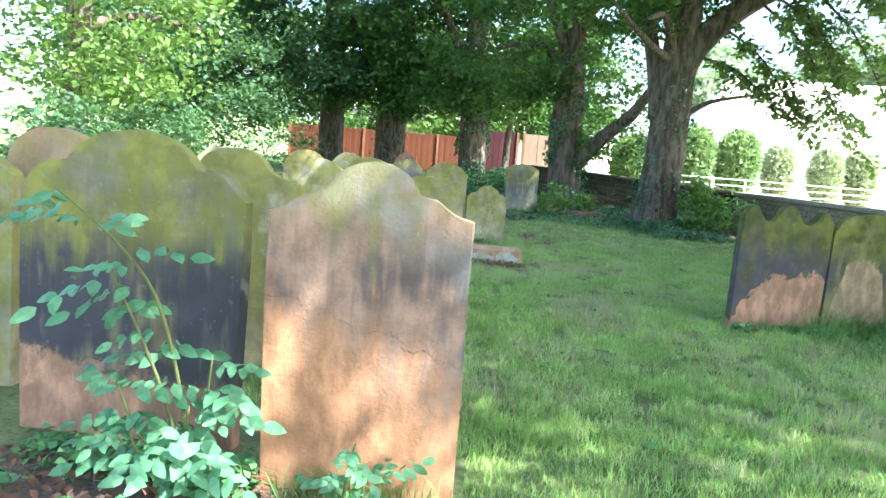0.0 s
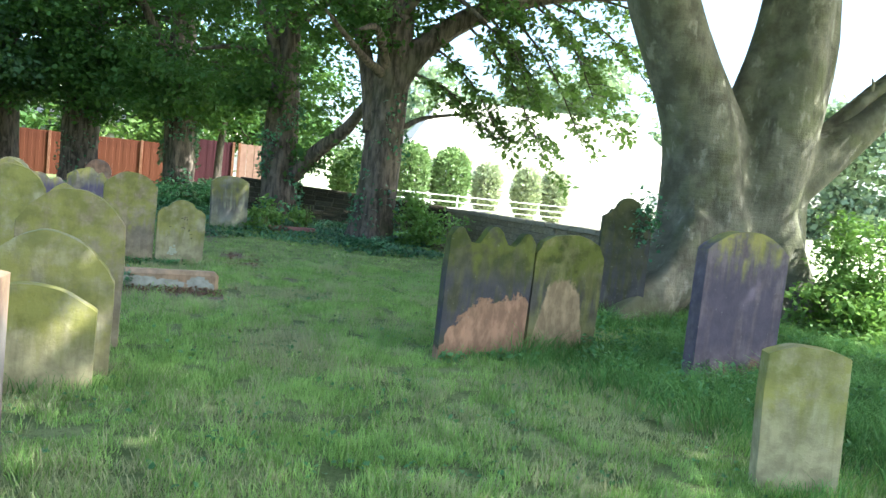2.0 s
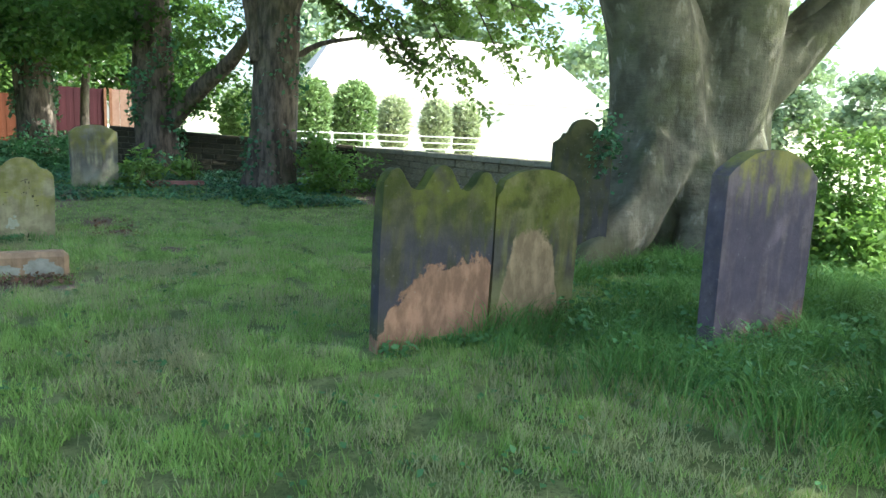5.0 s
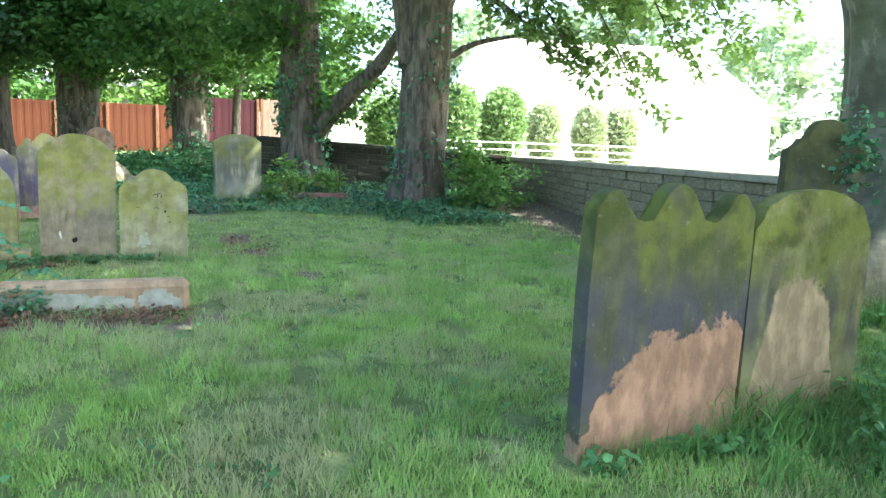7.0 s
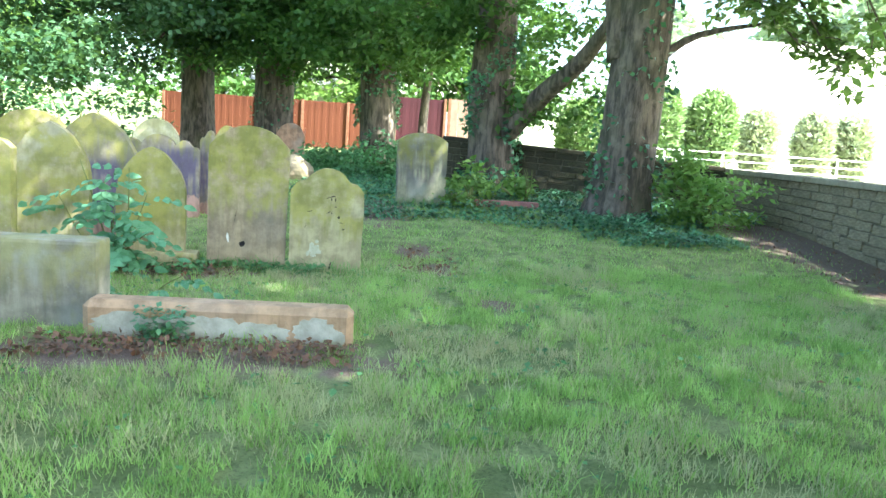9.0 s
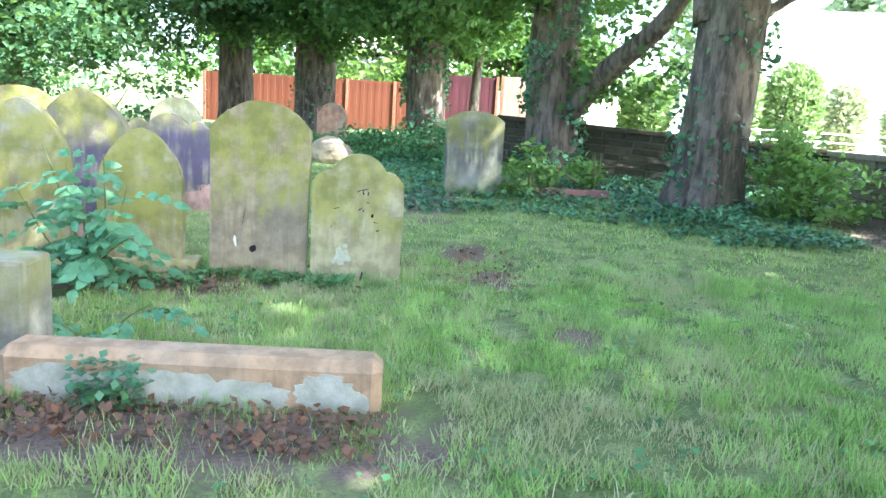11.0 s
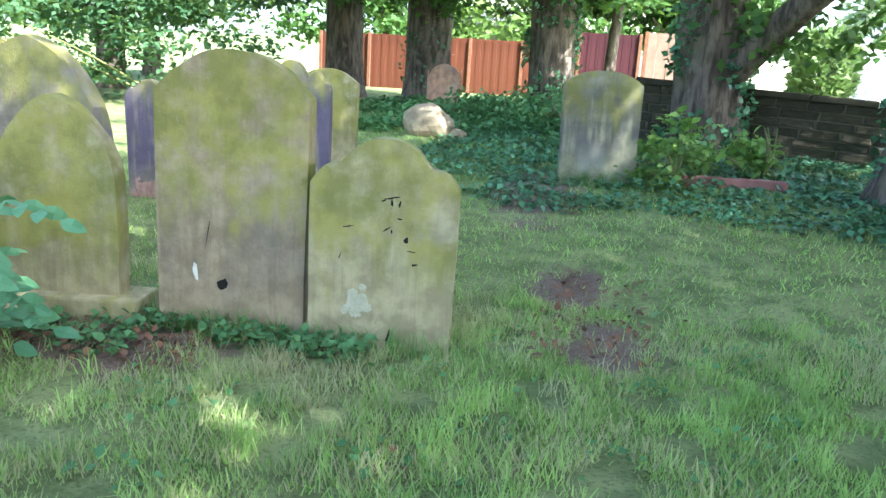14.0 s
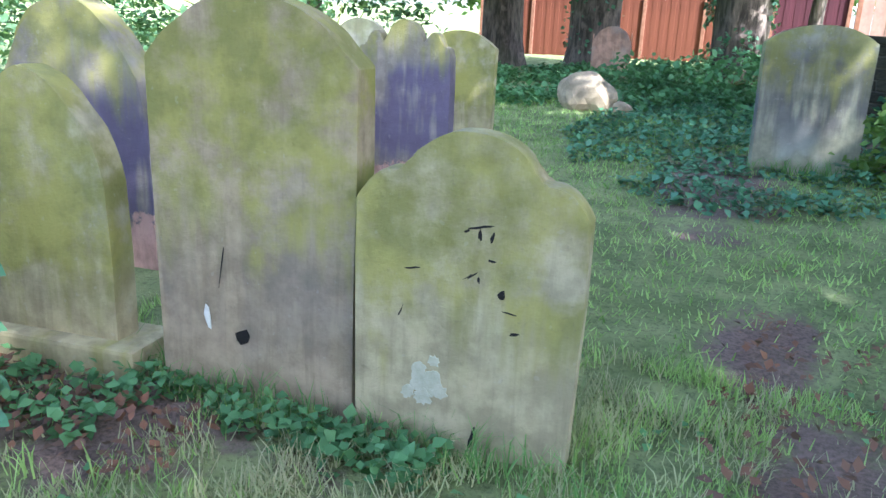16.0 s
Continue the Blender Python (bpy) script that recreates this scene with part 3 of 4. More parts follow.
def chip(stone, name, x, z, w, h, thick, mat, turn=0.0, sides=9, ragged=0.35, seed=0):
    """A small ragged flaw that lies on the face of a stone."""
    r = random.Random(seed)
    ring = []
    for i in range(sides):
        a = 2 * math.pi * i / sides
        k = 1 + r.uniform(-ragged, ragged)
        ring.append((math.cos(a) * w / 2 * k, math.sin(a) * h / 2 * k))
    c, s_ = math.cos(radians(turn)), math.sin(radians(turn))
    y = -thick / 2
    verts = [(x + a * c - b * s_, y - 0.0025, z + a * s_ + b * c) for a, b in ring] + [(x + a * c - b * s_, y + 0.01, z + a * s_ + b * c) for a, b in ring]
    faces = [tuple(range(sides))] + [(i, i + sides, (i + 1) % sides + sides, (i + 1) % sides) for i in range(sides)]
    mesh_object(name, verts, faces, mat, False, stone)


chip(TALL, "white_scar", -0.20, 0.33, 0.03, 0.09, 0.16, M_WHITE_LICHEN, 12, seed=1)
chip(TALL, "hole", -0.05, 0.27, 0.05, 0.07, 0.16, M_BLACK, 10, seed=2)
chip(TALL, "crack", -0.13, 0.55, 0.005, 0.16, 0.16, M_BLACK, -10, seed=3)
for i, (cx, cz, cw, ch, ct) in enumerate(((0.05, 0.83, 0.09, 0.014, 12), (0.045, 0.80, 0.016, 0.05, 5), (0.085, 0.80, 0.016, 0.05, -12), (0.0, 0.81, 0.03, 0.012, 30), (0.09, 0.72, 0.04, 0.009, -8), (0.02, 0.66, 0.05, 0.012, 35),
                                          (0.05, 0.65, 0.012, 0.035, 10), (-0.18, 0.66, 0.06, 0.010, 8), (0.13, 0.61, 0.035, 0.05, 20), (0.16, 0.55, 0.05, 0.009, -10), (0.18, 0.48, 0.035, 0.012, 10), (0.06, 0.07, 0.018, 0.12, -8), (-0.22, 0.5, 0.006, 0.06, -25))):
    chip(CRACKED, "crack", cx, cz, cw * 0.85, ch * 0.7, 0.12, M_BLACK, ct, ragged=0.5, seed=i + 10)
for i in range(9):
    chip(CRACKED, "lichen_patch", -0.12 + 0.09 * math.sin(i * 2.4) * (i / 9), 0.24 + 0.11 * math.cos(i * 2.4) * (i / 9), 0.09 - 0.006 * i, 0.08 - 0.005 * i, 0.12 + 0.0006 * i, M_LICHEN, i * 40, 18, 0.25, 44 + i)


def plinth(x, y, w, turn):
    bm = bmesh.new()
    box_mesh(bm, (w, 0.3, 0.22), (0, 0, 0.04), 0.02)
    ob = bm_object("plinth", bm, G_YEL2)
    ob.matrix_world = pose(x, y, gz(x, y), 0, 0, turn)
    tagged(ob, "low mossy stone plinth under a headstone", "plinth")


plinth(-1.04, 14.42, 0.95, 8)


def tomb_slab(x0, x1, y, depth, top, mat, label, chamfer, rounds):
    bm = bmesh.new()
    g = gz((x0 + x1) / 2, y)
    h = top - g + 0.15
    box_mesh(bm, (x1 - x0, depth, h), (0, 0, h / 2 - 0.15), chamfer, rounds)
    for v in bm.verts:
        v.co += Vector(noise.noise_vector(v.co * 3 + Vector((x0, 0, 0)))) * 0.006
    ob = bm_object("tomb_slab", bm, mat)
    ob.matrix_world = pose((x0 + x1) / 2, y + depth / 2, g, 0, 0, 2)
    return tagged(ob, label, "tomb")


LOW_TOMB = tomb_slab(-0.60, 1.27, 11.62, 0.26, 0.17, G_KERB, "low tomb slab of orange stone with white lichen", 0.05, 1)
BLOCK = tomb_slab(-1.75, -0.60, 11.85, 0.3, 0.53, G_KERB2, "grey mossy block of a chest tomb", 0.03, 2)
for i, (cx, cz, cw, ch) in enumerate(((-0.66, 0.09, 0.42, 0.19), (-0.3, 0.08, 0.40, 0.2), (-0.04, 0.07, 0.46, 0.21), (0.28, 0.06, 0.42, 0.18), (0.66, 0.09, 0.30, 0.2), (0.82, 0.05, 0.12, 0.12))):
    chip(LOW_TOMB, "lichen_patch", cx, cz, cw, ch, 0.262 + 0.001 * i, M_LICHEN_WHITE, 0, 30, 0.14, 60 + i)


def rock(x, y, r, mat, label):
    bm = bmesh.new()
    bmesh.ops.create_icosphere(bm, subdivisions=3, radius=1.0)
    for v in bm.verts:
        v.co *= 1 + 0.28 * noise.noise(v.co * 1.4 + Vector((x, y, 0))) + 0.06 * noise.noise(v.co * 5)
        v.co = Vector((v.co.x * r, v.co.y * r * 0.5, v.co.z * r * 0.8))
    ob = bm_object("rock", bm, mat)
    ob.matrix_world = pose(x, y, gz(x, y) + r * 0.45)
    tagged(ob, label, "rock")


rock(-0.72, 22.7, 0.40, G_A, "broken pale stone lying in the grass")
rock(-0.2, 22.6, 0.14, G_A, "small broken pale stone in the grass")


def kerb_stone(x, y, w, turn):
    bm = bmesh.new()
    box_mesh(bm, (w, 0.16, 0.24), (0, 0, 0.0), 0.015)
    ob = bm_object("kerb", bm, M_PINK_KERB)
    ob.matrix_world = pose(x, y, gz(x, y), 0, 0, turn)
    tagged(ob, "low pink stone grave kerb in ivy", "kerb")


kerb_stone(3.35, 19.9, 1.6, 6)

# ---- trees ----


def hanging_boughs(root, off, lines, twigs, leaf, mat_bark):
    """Thin arching boughs with side twigs and flat sprays of leaves along them."""
    r = random.Random(int(abs(off[0]) * 100) + len(lines))
    vs, fs, pts = [], [], []

    def add(path, radii):
        v, f = tube(path, radii, 5, 0.02)
        fs.extend(tuple(a + len(vs) for a in q) for q in f)
        vs.extend(np.array(p) - off for p in v)
    for a, b in lines:
        a, b = Vector(a), Vector(b)
        m = a.lerp(b, 0.5) + Vector((0, 0, 0.12 * (b - a).length))
        add([tuple(a), tuple(m), tuple(b)], [0.045, 0.026, 0.008])
        for i in range(twigs):
            t = 0.15 + 0.85 * (i + r.random()) / twigs
            p = a * (1 - t) ** 2 + m * (2 * t * (1 - t)) + b * t * t + (m - a.lerp(b, 0.5)) * t * (1 - t)
            ang = math.atan2(b.y - a.y, b.x - a.x) + r.choice((-1, 1)) * r.uniform(0.3, 1.6)
            n = r.uniform(0.4, 0.95)
            d = Vector((math.cos(ang), math.sin(ang), r.uniform(-0.55, 0.1)))
            q, e = p + d * n * 0.5, p + d * n + Vector((0, 0, -0.22 * n))
            add([tuple(p), tuple(q), tuple(e)], [0.012, 0.008, 0.003])
            for j in range(r.randint(22, 40)):
                w = r.uniform(0.25, 1.1)
                c = p.lerp(e, w)
                pts.append((c.x + r.gauss(0, 0.11), c.y + r.gauss(0, 0.11), c.z + r.gauss(0, 0.045)))
    tagged(mesh_object("twigs", vs, fs, mat_bark, True, root), kind="stuff")
    # Lighter leaf colour than the crown's, so that the hanging leaves look sunlit.
    tagged(quads_object("hanging_leaves", leaf_quads(np.array(pts) - off, leaf * 1.05, leaf * 0.68, 0.9, 0.25), M_LEAF_LIGHT, root), kind="stuff")


def tree(label, limbs, blobs, count, per, spread, leaf, mat_bark, mat_leaf, keep=0.55, sides=16, ivy=0, flute=0.1, droop=0.15, fuse=0, boughs=(), twigs=18):
    x, y = limbs[0][0][0][:2]
    root = empty("tree", Matrix.Translation((x, y, gz(x, y))))
    tagged(root, label, "tree", "trees round the churchyard")
    off = np.array(root.matrix_world.translation)
    if fuse:
        vs, fs = [], []
        for i, (path, radii) in enumerate(limbs[:fuse]):
            v, f = tube(path, radii, sides, flute, x + i)
            fs += [tuple(a + len(vs) for a in q) for q in f]
            vs += [np.array(p) - off for p in v]
        body = mesh_object("trunk", vs, fs, mat_bark, True, root)
        blend = body.modifiers.new("blend", "REMESH")
        blend.mode, blend.voxel_size, blend.use_smooth_shade = "VOXEL", 0.055, True
        ease = body.modifiers.new("ease", "SMOOTH")
        ease.factor, ease.iterations = 0.6, 7
    for i, (path, radii) in enumerate(limbs):
        if i < fuse:
            continue
        v, f = tube(path, radii, sides if i == 0 else 10, flute, x + i)
        mesh_object("trunk" if i == 0 else "limb", [np.array(p) - off for p in v], f, mat_bark, True, root)
    pts = clumps(blobs, count, per, spread, keep)
    crown = quads_object("crown", leaf_quads(pts - off, leaf, leaf * 0.62, 0.5, droop), mat_leaf, root)
    tagged(crown, kind="stuff")
    if boughs:
        hanging_boughs(root, off, boughs, twigs, leaf, mat_bark)
    if ivy:
        path, radii = limbs[0]
        k = ivy
        zz = rng.uniform(0, 1, k) ** 1.3 * 4.0
        a = rng.uniform(0, 2 * math.pi, k)
        base = np.array(path[0])
        up = np.array(path[1]) - base
        r = np.interp(zz, [0, 0.5, 4], [radii[0] * 1.05, radii[1] * 1.1, radii[1] * 0.95]) + rng.uniform(0, 0.12, k)
        p = base + up * (zz / up[2])[:, None] + np.stack([np.cos(a) * r, np.sin(a) * r, np.zeros(k)], 1)
        good = np.array([noise.noise(Vector(q) * 1.1) > -0.05 for q in p])
        tagged(quads_object("ivy", leaf_quads(p[good] - off, 0.11, 0.09, 0.0, 0.3), M_IVY, root), kind="stuff")


def trunk(x, y, r, lean=(0.0, 0.0), h=9.0, r_top=0.55):
    g = gz(x, y) - 0.2
    return ([(x, y, g), (x + lean[0] * 0.12, y, g + 0.8), (x + lean[0] * 0.5, y + lean[1] * 0.5, g + h * 0.45), (x + lean[0], y + lean[1], g + h)],
            [r * 1.35, r * 0.98, r * 0.9, r * r_top])


def spray(x, y, z, k, reach, seed, r0=0.16):
    """Side limbs that leave a trunk at about the height z."""
    r = random.Random(seed)
    out = []
    for i in range(k):
        a = r.uniform(0, 6.28)
        d = Vector((math.cos(a), math.sin(a), 0))
        zz = z + r.uniform(-0.8, 2.5)
        p = Vector((x, y, zz))
        q = p + d * reach * 0.45 + Vector((0, 0, r.uniform(0.3, 1.1)))
        e = p + d * reach + Vector((0, 0, r.uniform(-0.4, 1.2)))
        out.append(([tuple(p), tuple(q), tuple(e)], [r0, r0 * 0.6, 0.03]))
    return out


# Crown blobs centred above z = 10 are unseen, added to shade the leaves below.
tree("dark-barked tree with ivy and a leaning limb by the wall",
     [trunk(5.55, 19.6, 0.55, (0.3, 0), 8), ([(5.55, 19.6, 3.4), (6.1, 19.5, 4.9), (7.5, 19.2, 6.2), (9.6, 18.6, 7.0), (12.2, 18.0, 7.3)], [0.42, 0.38, 0.28, 0.17, 0.06]),
      ([(5.3, 19.6, 3.0), (5.1, 19.8, 4.6), (4.4, 20.0, 7.0)], [0.22, 0.2, 0.1]),
      ([(5.9, 19.5, 3.0), (6.6, 19.4, 3.5), (7.8, 19.0, 3.75)], [0.09, 0.06, 0.02])] + spray(5.6, 19.6, 5.0, 6, 3.0, 3),
     [((5.0, 19.5, 8.0), (4.5, 4.0, 3.0)), ((9.4, 18.3, 7.8), (3.4, 1.6, 1.1)), ((7.4, 19.0, 6.6), (2.0, 1.4, 0.7)), ((4.0, 18.8, 5.6), (1.8, 1.0, 1.0)), ((7.0, 18.5, 10.4), (5.0, 4.2, 1.8)), ((10.5, 16.0, 10.2), (4.0, 3.6, 1.6))],
     1100, 50, 0.26, 0.17, M_BARK, M_LEAF, 0.5, ivy=900,
     boughs=[((6.6, 19.3, 5.4), (8.5, 18.2, 2.9)), ((7.4, 19.2, 6.1), (9.6, 17.9, 2.5)), ((8.4, 18.9, 6.5), (10.6, 17.8, 3.0)), ((9.0, 18.7, 6.8), (11.6, 17.6, 3.5)), ((6.2, 19.4, 4.6), (7.9, 18.4, 3.3)), ((9.4, 18.6, 6.9), (12.6, 17.4, 4.4)),
             ((7.8, 19.1, 6.2), (9.2, 18.4, 4.3)), ((10.6, 18.3, 7.1), (13.6, 17.4, 5.6)), ((8.0, 19.0, 6.3), (8.9, 17.2, 3.4)), ((9.2, 18.6, 6.8), (10.2, 16.8, 4.0))])
tree("dark forked tree with ivy beside the wall",
     [trunk(3.62, 23.1, 0.53, (-0.15, 0.3), 8), ([(3.85, 22.9, 1.6), (4.5, 22.2, 2.5), (5.1, 21.4, 3.2), (5.6, 20.7, 4.2)], [0.24, 0.2, 0.16, 0.1]),
      ([(3.6, 23.1, 4.0), (3.0, 23.0, 5.6), (2.2, 22.8, 7.4)], [0.2, 0.15, 0.06])] + spray(3.6, 23.2, 4.5, 4, 2.6, 5),
     [((3.2, 23.5, 6.6), (3.4, 3.0, 3.4)), ((4.9, 22.6, 3.0), (1.1, 0.8, 1.2)), ((2.0, 23.5, 4.4), (1.8, 1.6, 1.2)), ((4.6, 22.0, 4.6), (1.4, 1.0, 0.8)), ((5.5, 22.0, 10.6), (5.0, 4.0, 1.8))],
     950, 55, 0.3, 0.17, M_BARK, M_LEAF, 0.62, ivy=2400)
tree("ivy-covered tree near the boundary fence",
     [trunk(0.92, 29.0, 0.56, (-0.35, 0), 9), ([(0.9, 29.0, 4.0), (0.1, 28.8, 5.6), (-0.9, 28.4, 7.4)], [0.25, 0.2, 0.1]), ([(0.9, 29, 3.8), (1.9, 28.8, 5.2), (3.0, 28.6, 6.4)], [0.2, 0.15, 0.05])] + spray(0.9, 29.0, 4.5, 4, 3.0, 7),
     [((0.6, 28.6, 7.0), (4.0, 3.4, 3.6)), ((-1.2, 27.6, 4.6), (2.2, 1.6, 1.2)), ((2.2, 28.0, 4.2), (1.8, 1.4, 1.1)), ((0.2, 27.0, 3.9), (1.6, 0.8, 0.8)), ((3.6, 25.5, 10.8), (5.4, 4.4, 1.9)), ((1.0, 29.0, 3.9), (2.4, 1.0, 0.7))],
     1200, 50, 0.36, 0.2, M_BARK, M_LEAF, 0.62, ivy=2200)
tree("thin young tree by the fence", [([(2.2, 30.0, 0.3), (2.25, 30.0, 2.6), (2.6, 30.0, 5.5)], [0.16, 0.13, 0.06])],
     [((2.5, 30, 5.0), (1.4, 1.4, 1.6))], 40, 45, 0.3, 0.2, M_BARK, M_LEAF_LIGHT, 0.5, sides=10)
tree("dark tree before the red fence", [trunk(-2.55, 31.0, 0.65, (0.1, 0), 9)] + spray(-2.5, 31.0, 4.2, 5, 3.0, 11),
     [((-2.5, 30.5, 7.0), (4.2, 3.6, 3.6)), ((-3.5, 29.5, 4.4), (2.6, 1.4, 1.3)), ((-1.8, 29.6, 3.7), (0.5, 0.4, 1.0)), ((-0.6, 29.6, 4.6), (1.8, 1.0, 1.1)), ((0.4, 28.0, 11.0), (5.4, 4.4, 1.9)), ((-2.6, 31.5, 4.3), (2.4, 1.0, 0.7))], 1200, 50, 0.36, 0.2, M_BARK, M_LEAF, 0.62, ivy=300)
tree("tree with sunlit patches on its trunk before the fence", [trunk(-5.1, 31.5, 0.54, (-0.2, 0), 9)] + spray(-5.1, 31.5, 4.2, 5, 3.0, 13),
     [((-5.5, 30.5, 6.8), (4.2, 3.6, 3.6)), ((-6.5, 28.5, 4.2), (2.8, 1.6, 1.5)), ((-4.4, 29.4, 4.4), (1.6, 0.9, 1.0)), ((-2.6, 28.0, 11.0), (5.4, 4.4, 1.9)), ((-5.4, 31.5, 4.3), (2.2, 1.0, 0.7))], 1200, 50, 0.36, 0.2, M_BARK, M_LEAF_BLUE, 0.62)
tree("leafy tree at the back of the churchyard", [trunk(-10.5, 28.5, 0.35, (0.3, 0), 8)] + spray(-10.5, 28.5, 3.5, 5, 3.0, 17),
     [((-10.5, 27.0, 6.2), (4.4, 4.0, 4.0)), ((-8.2, 25.5, 3.2), (2.4, 1.8, 1.7))], 700, 48, 0.4, 0.2, M_BARK, M_LEAF_BLUE, 0.55)
tree("leafy tree beside old gravestones", [trunk(-9.0, 17.5, 0.32, (0.3, 0), 8)] + spray(-9.0, 17.5, 3.5, 5, 3.0, 19),
     [((-8.5, 17.5, 5.8), (3.2, 3.4, 3.6)), ((-7.4, 16.5, 3.3), (1.2, 1.6, 1.3))], 360, 48, 0.4, 0.18, M_BARK, M_LEAF_LIGHT, 0.55)

for bx, by, bm_leaf in ((-14.0, 36.0, M_LEAF_LIGHT), (-7.5, 44.0, M_LEAF), (-0.5, 45.0, M_LEAF_LIGHT), (5.0, 43.0, M_LEAF)):
    tree("leafy green garden tree beyond the fence", [trunk(bx, by, 0.3, (0.2, 0), 7)] + spray(bx, by, 3.5, 4, 2.5, int(bx * 10)),
         [((bx, by, 6.6), (4.2, 3.0, 3.4)), ((bx + 1.5, by, 3.8), (3.0, 2.0, 1.4)), ((bx - 1.0, by - 2.5, 3.3), (3.8, 1.0, 1.3))], 520, 42, 0.5, 0.3, M_BARK, bm_leaf, 0.6)

# the great beech: two stems and a long limb
tree("huge grey smooth-barked twin-stemmed beech",
     [([(9.75, 11.6, -0.5), (9.7, 11.5, 0.5), (9.65, 11.5, 1.7), (9.55, 11.5, 2.8)], [1.3, 1.0, 0.88, 0.58]),
      ([(9.35, 11.5, -0.4), (9.2, 11.4, 1.4), (8.8, 11.3, 3.2), (7.75, 11.2, 5.0), (6.5, 11.0, 7.5), (5.9, 10.6, 10.0)], [1.0, 0.84, 0.66, 0.56, 0.46, 0.25]),
      ([(10.2, 11.5, -0.4), (10.15, 11.4, 1.6), (10.3, 11.3, 3.4), (10.55, 11.2, 5.5), (10.8, 11.2, 8.5), (11.0, 11.2, 11.0)], [1.1, 0.98, 0.84, 0.66, 0.5, 0.25]),
      ([(10.3, 11.2, 2.0), (11.2, 11.0, 2.9), (12.2, 10.8, 3.85), (13.6, 10.7, 4.95), (15.5, 10.5, 6.3), (18.0, 10.0, 7.6)], [0.5, 0.46, 0.4, 0.35, 0.28, 0.1]),
      ([(9.4, 11.2, 2.3), (9.3, 10.65, 0.9), (9.15, 10.25, -0.3)], [0.25, 0.32, 0.5]),
      ([(8.8, 11.1, 1.4), (8.1, 10.8, 0.45), (7.2, 10.5, 0.0), (6.6, 10.2, -0.3)], [0.55, 0.45, 0.3, 0.2]),
      ([(10.3, 10.9, 1.6), (10.5, 10.45, 0.4), (10.6, 10.1, -0.4)], [0.4, 0.38, 0.45]),
      ([(9.9, 10.9, 1.2), (9.9, 10.45, 0.3), (9.8, 10.0, -0.4)], [0.3, 0.3, 0.35]),
      ([(11.3, 10.9, 3.3), (11.7, 10.7, 3.9), (12.4, 10.6, 4.45), (13.2, 10.5, 4.85)], [0.10, 0.13, 0.10, 0.02]),
      ([(11.75, 10.7, 3.9), (11.8, 10.6, 4.15), (11.7, 10.55, 4.3)], [0.05, 0.035, 0.008]), ([(12.5, 10.6, 4.45), (12.75, 10.5, 4.75), (12.7, 10.5, 5.0)], [0.05, 0.035, 0.01]),
      ([(13.6, 10.7, 5.1), (13.75, 10.6, 5.6), (13.6, 10.5, 6.2)], [0.09, 0.07, 0.03])]
     + spray(7.4, 11.0, 7.5, 5, 5.0, 23, 0.2) + spray(11.0, 11.2, 8.5, 5, 5.0, 29, 0.2),
     # Outlying high blobs are out of view, added to block sun from lawn and trunk.
     [((7.0, 9.5, 9.6), (6.2, 6.6, 2.4)), ((11.0, 10.4, 10.8), (5.0, 5.4, 2.4)), ((14.2, 13.2, 10.2), (3.2, 3.2, 1.6)), ((15.0, 7.4, 9.9), (1.7, 2.2, 1.2)), ((6.5, 4.0, 9.4), (5.0, 4.5, 2.0)), ((17.4, 10.4, 8.0), (1.8, 1.4, 0.7)), ((11.8, 4.0, 9.6), (4.2, 4.5, 2.0)), ((14.3, 2.3, 10.0), (2.8, 4.5, 2.0))],
     2000, 34, 0.5, 0.27, M_BEECH, M_LEAF, 0.36, sides=28, flute=0.12, fuse=8,
     boughs=[((14.4, 10.6, 5.6), (15.6, 9.6, 4.7)), ((15.5, 10.5, 6.3), (17.2, 9.4, 4.9)), ((16.2, 10.3, 6.6), (17.6, 10.2, 5.6)), ((13.7, 10.6, 5.8), (13.4, 9.6, 5.6)), ((14.8, 10.5, 5.8), (16.0, 10.8, 5.6))])
# Out-of-view tree, added only to keep sun off the path and nearest stones.
tree("unseen tall tree added behind the path to cast shade", [trunk(7.5, -4.0, 0.5, (0, 0), 9)] + spray(7.5, -4.0, 6.5, 5, 4.0, 31),
     [((6.0, -2.5, 9.4), (6.5, 5.5, 2.6)), ((1.5, -1.0, 9.0), (4.0, 4.5, 2.0)), ((-4.0, 0.0, 9.0), (4.0, 4.5, 2.2))], 780, 34, 0.5, 0.27, M_BARK, M_LEAF, 0.36)


def bush(name, label, category, blobs, count, per, spread, leaf, mat, keep=0.5, droop=0.0, stems=5):
    c = np.array(blobs[0][0])
    off = np.array([c[0], c[1], gz(c[0], c[1])])
    root = empty(name, Matrix.Translation(tuple(off)))
    tagged(root, label, category)
    r = random.Random(int(c[0] * 100))
    for i in range(stems):
        b = blobs[i % len(blobs)]
        e = Vector((b[0][0] + r.uniform(-0.5, 0.5) * b[1][0] - off[0], b[0][1] + r.uniform(-0.5, 0.5) * b[1][1] - off[1], b[0][2] - off[2] + 0.3 * b[1][2]))
        v, f = tube([(0, 0, -0.1), tuple(e * 0.5 + Vector((0.05, 0, 0.05))), tuple(e)], [0.03, 0.02, 0.006], 6, 0.02)
        mesh_object("stem", v, f, M_STEM, True, root)
    pts = clumps(blobs, count, per, spread, keep, 1.2)
    pts = pts[pts[:, 2] > ground_height(pts[:, 0], pts[:, 1])]
    tagged(quads_object("leaves", leaf_quads(pts - off, leaf, leaf * 0.6, 0.6, droop), mat, root), kind="stuff")


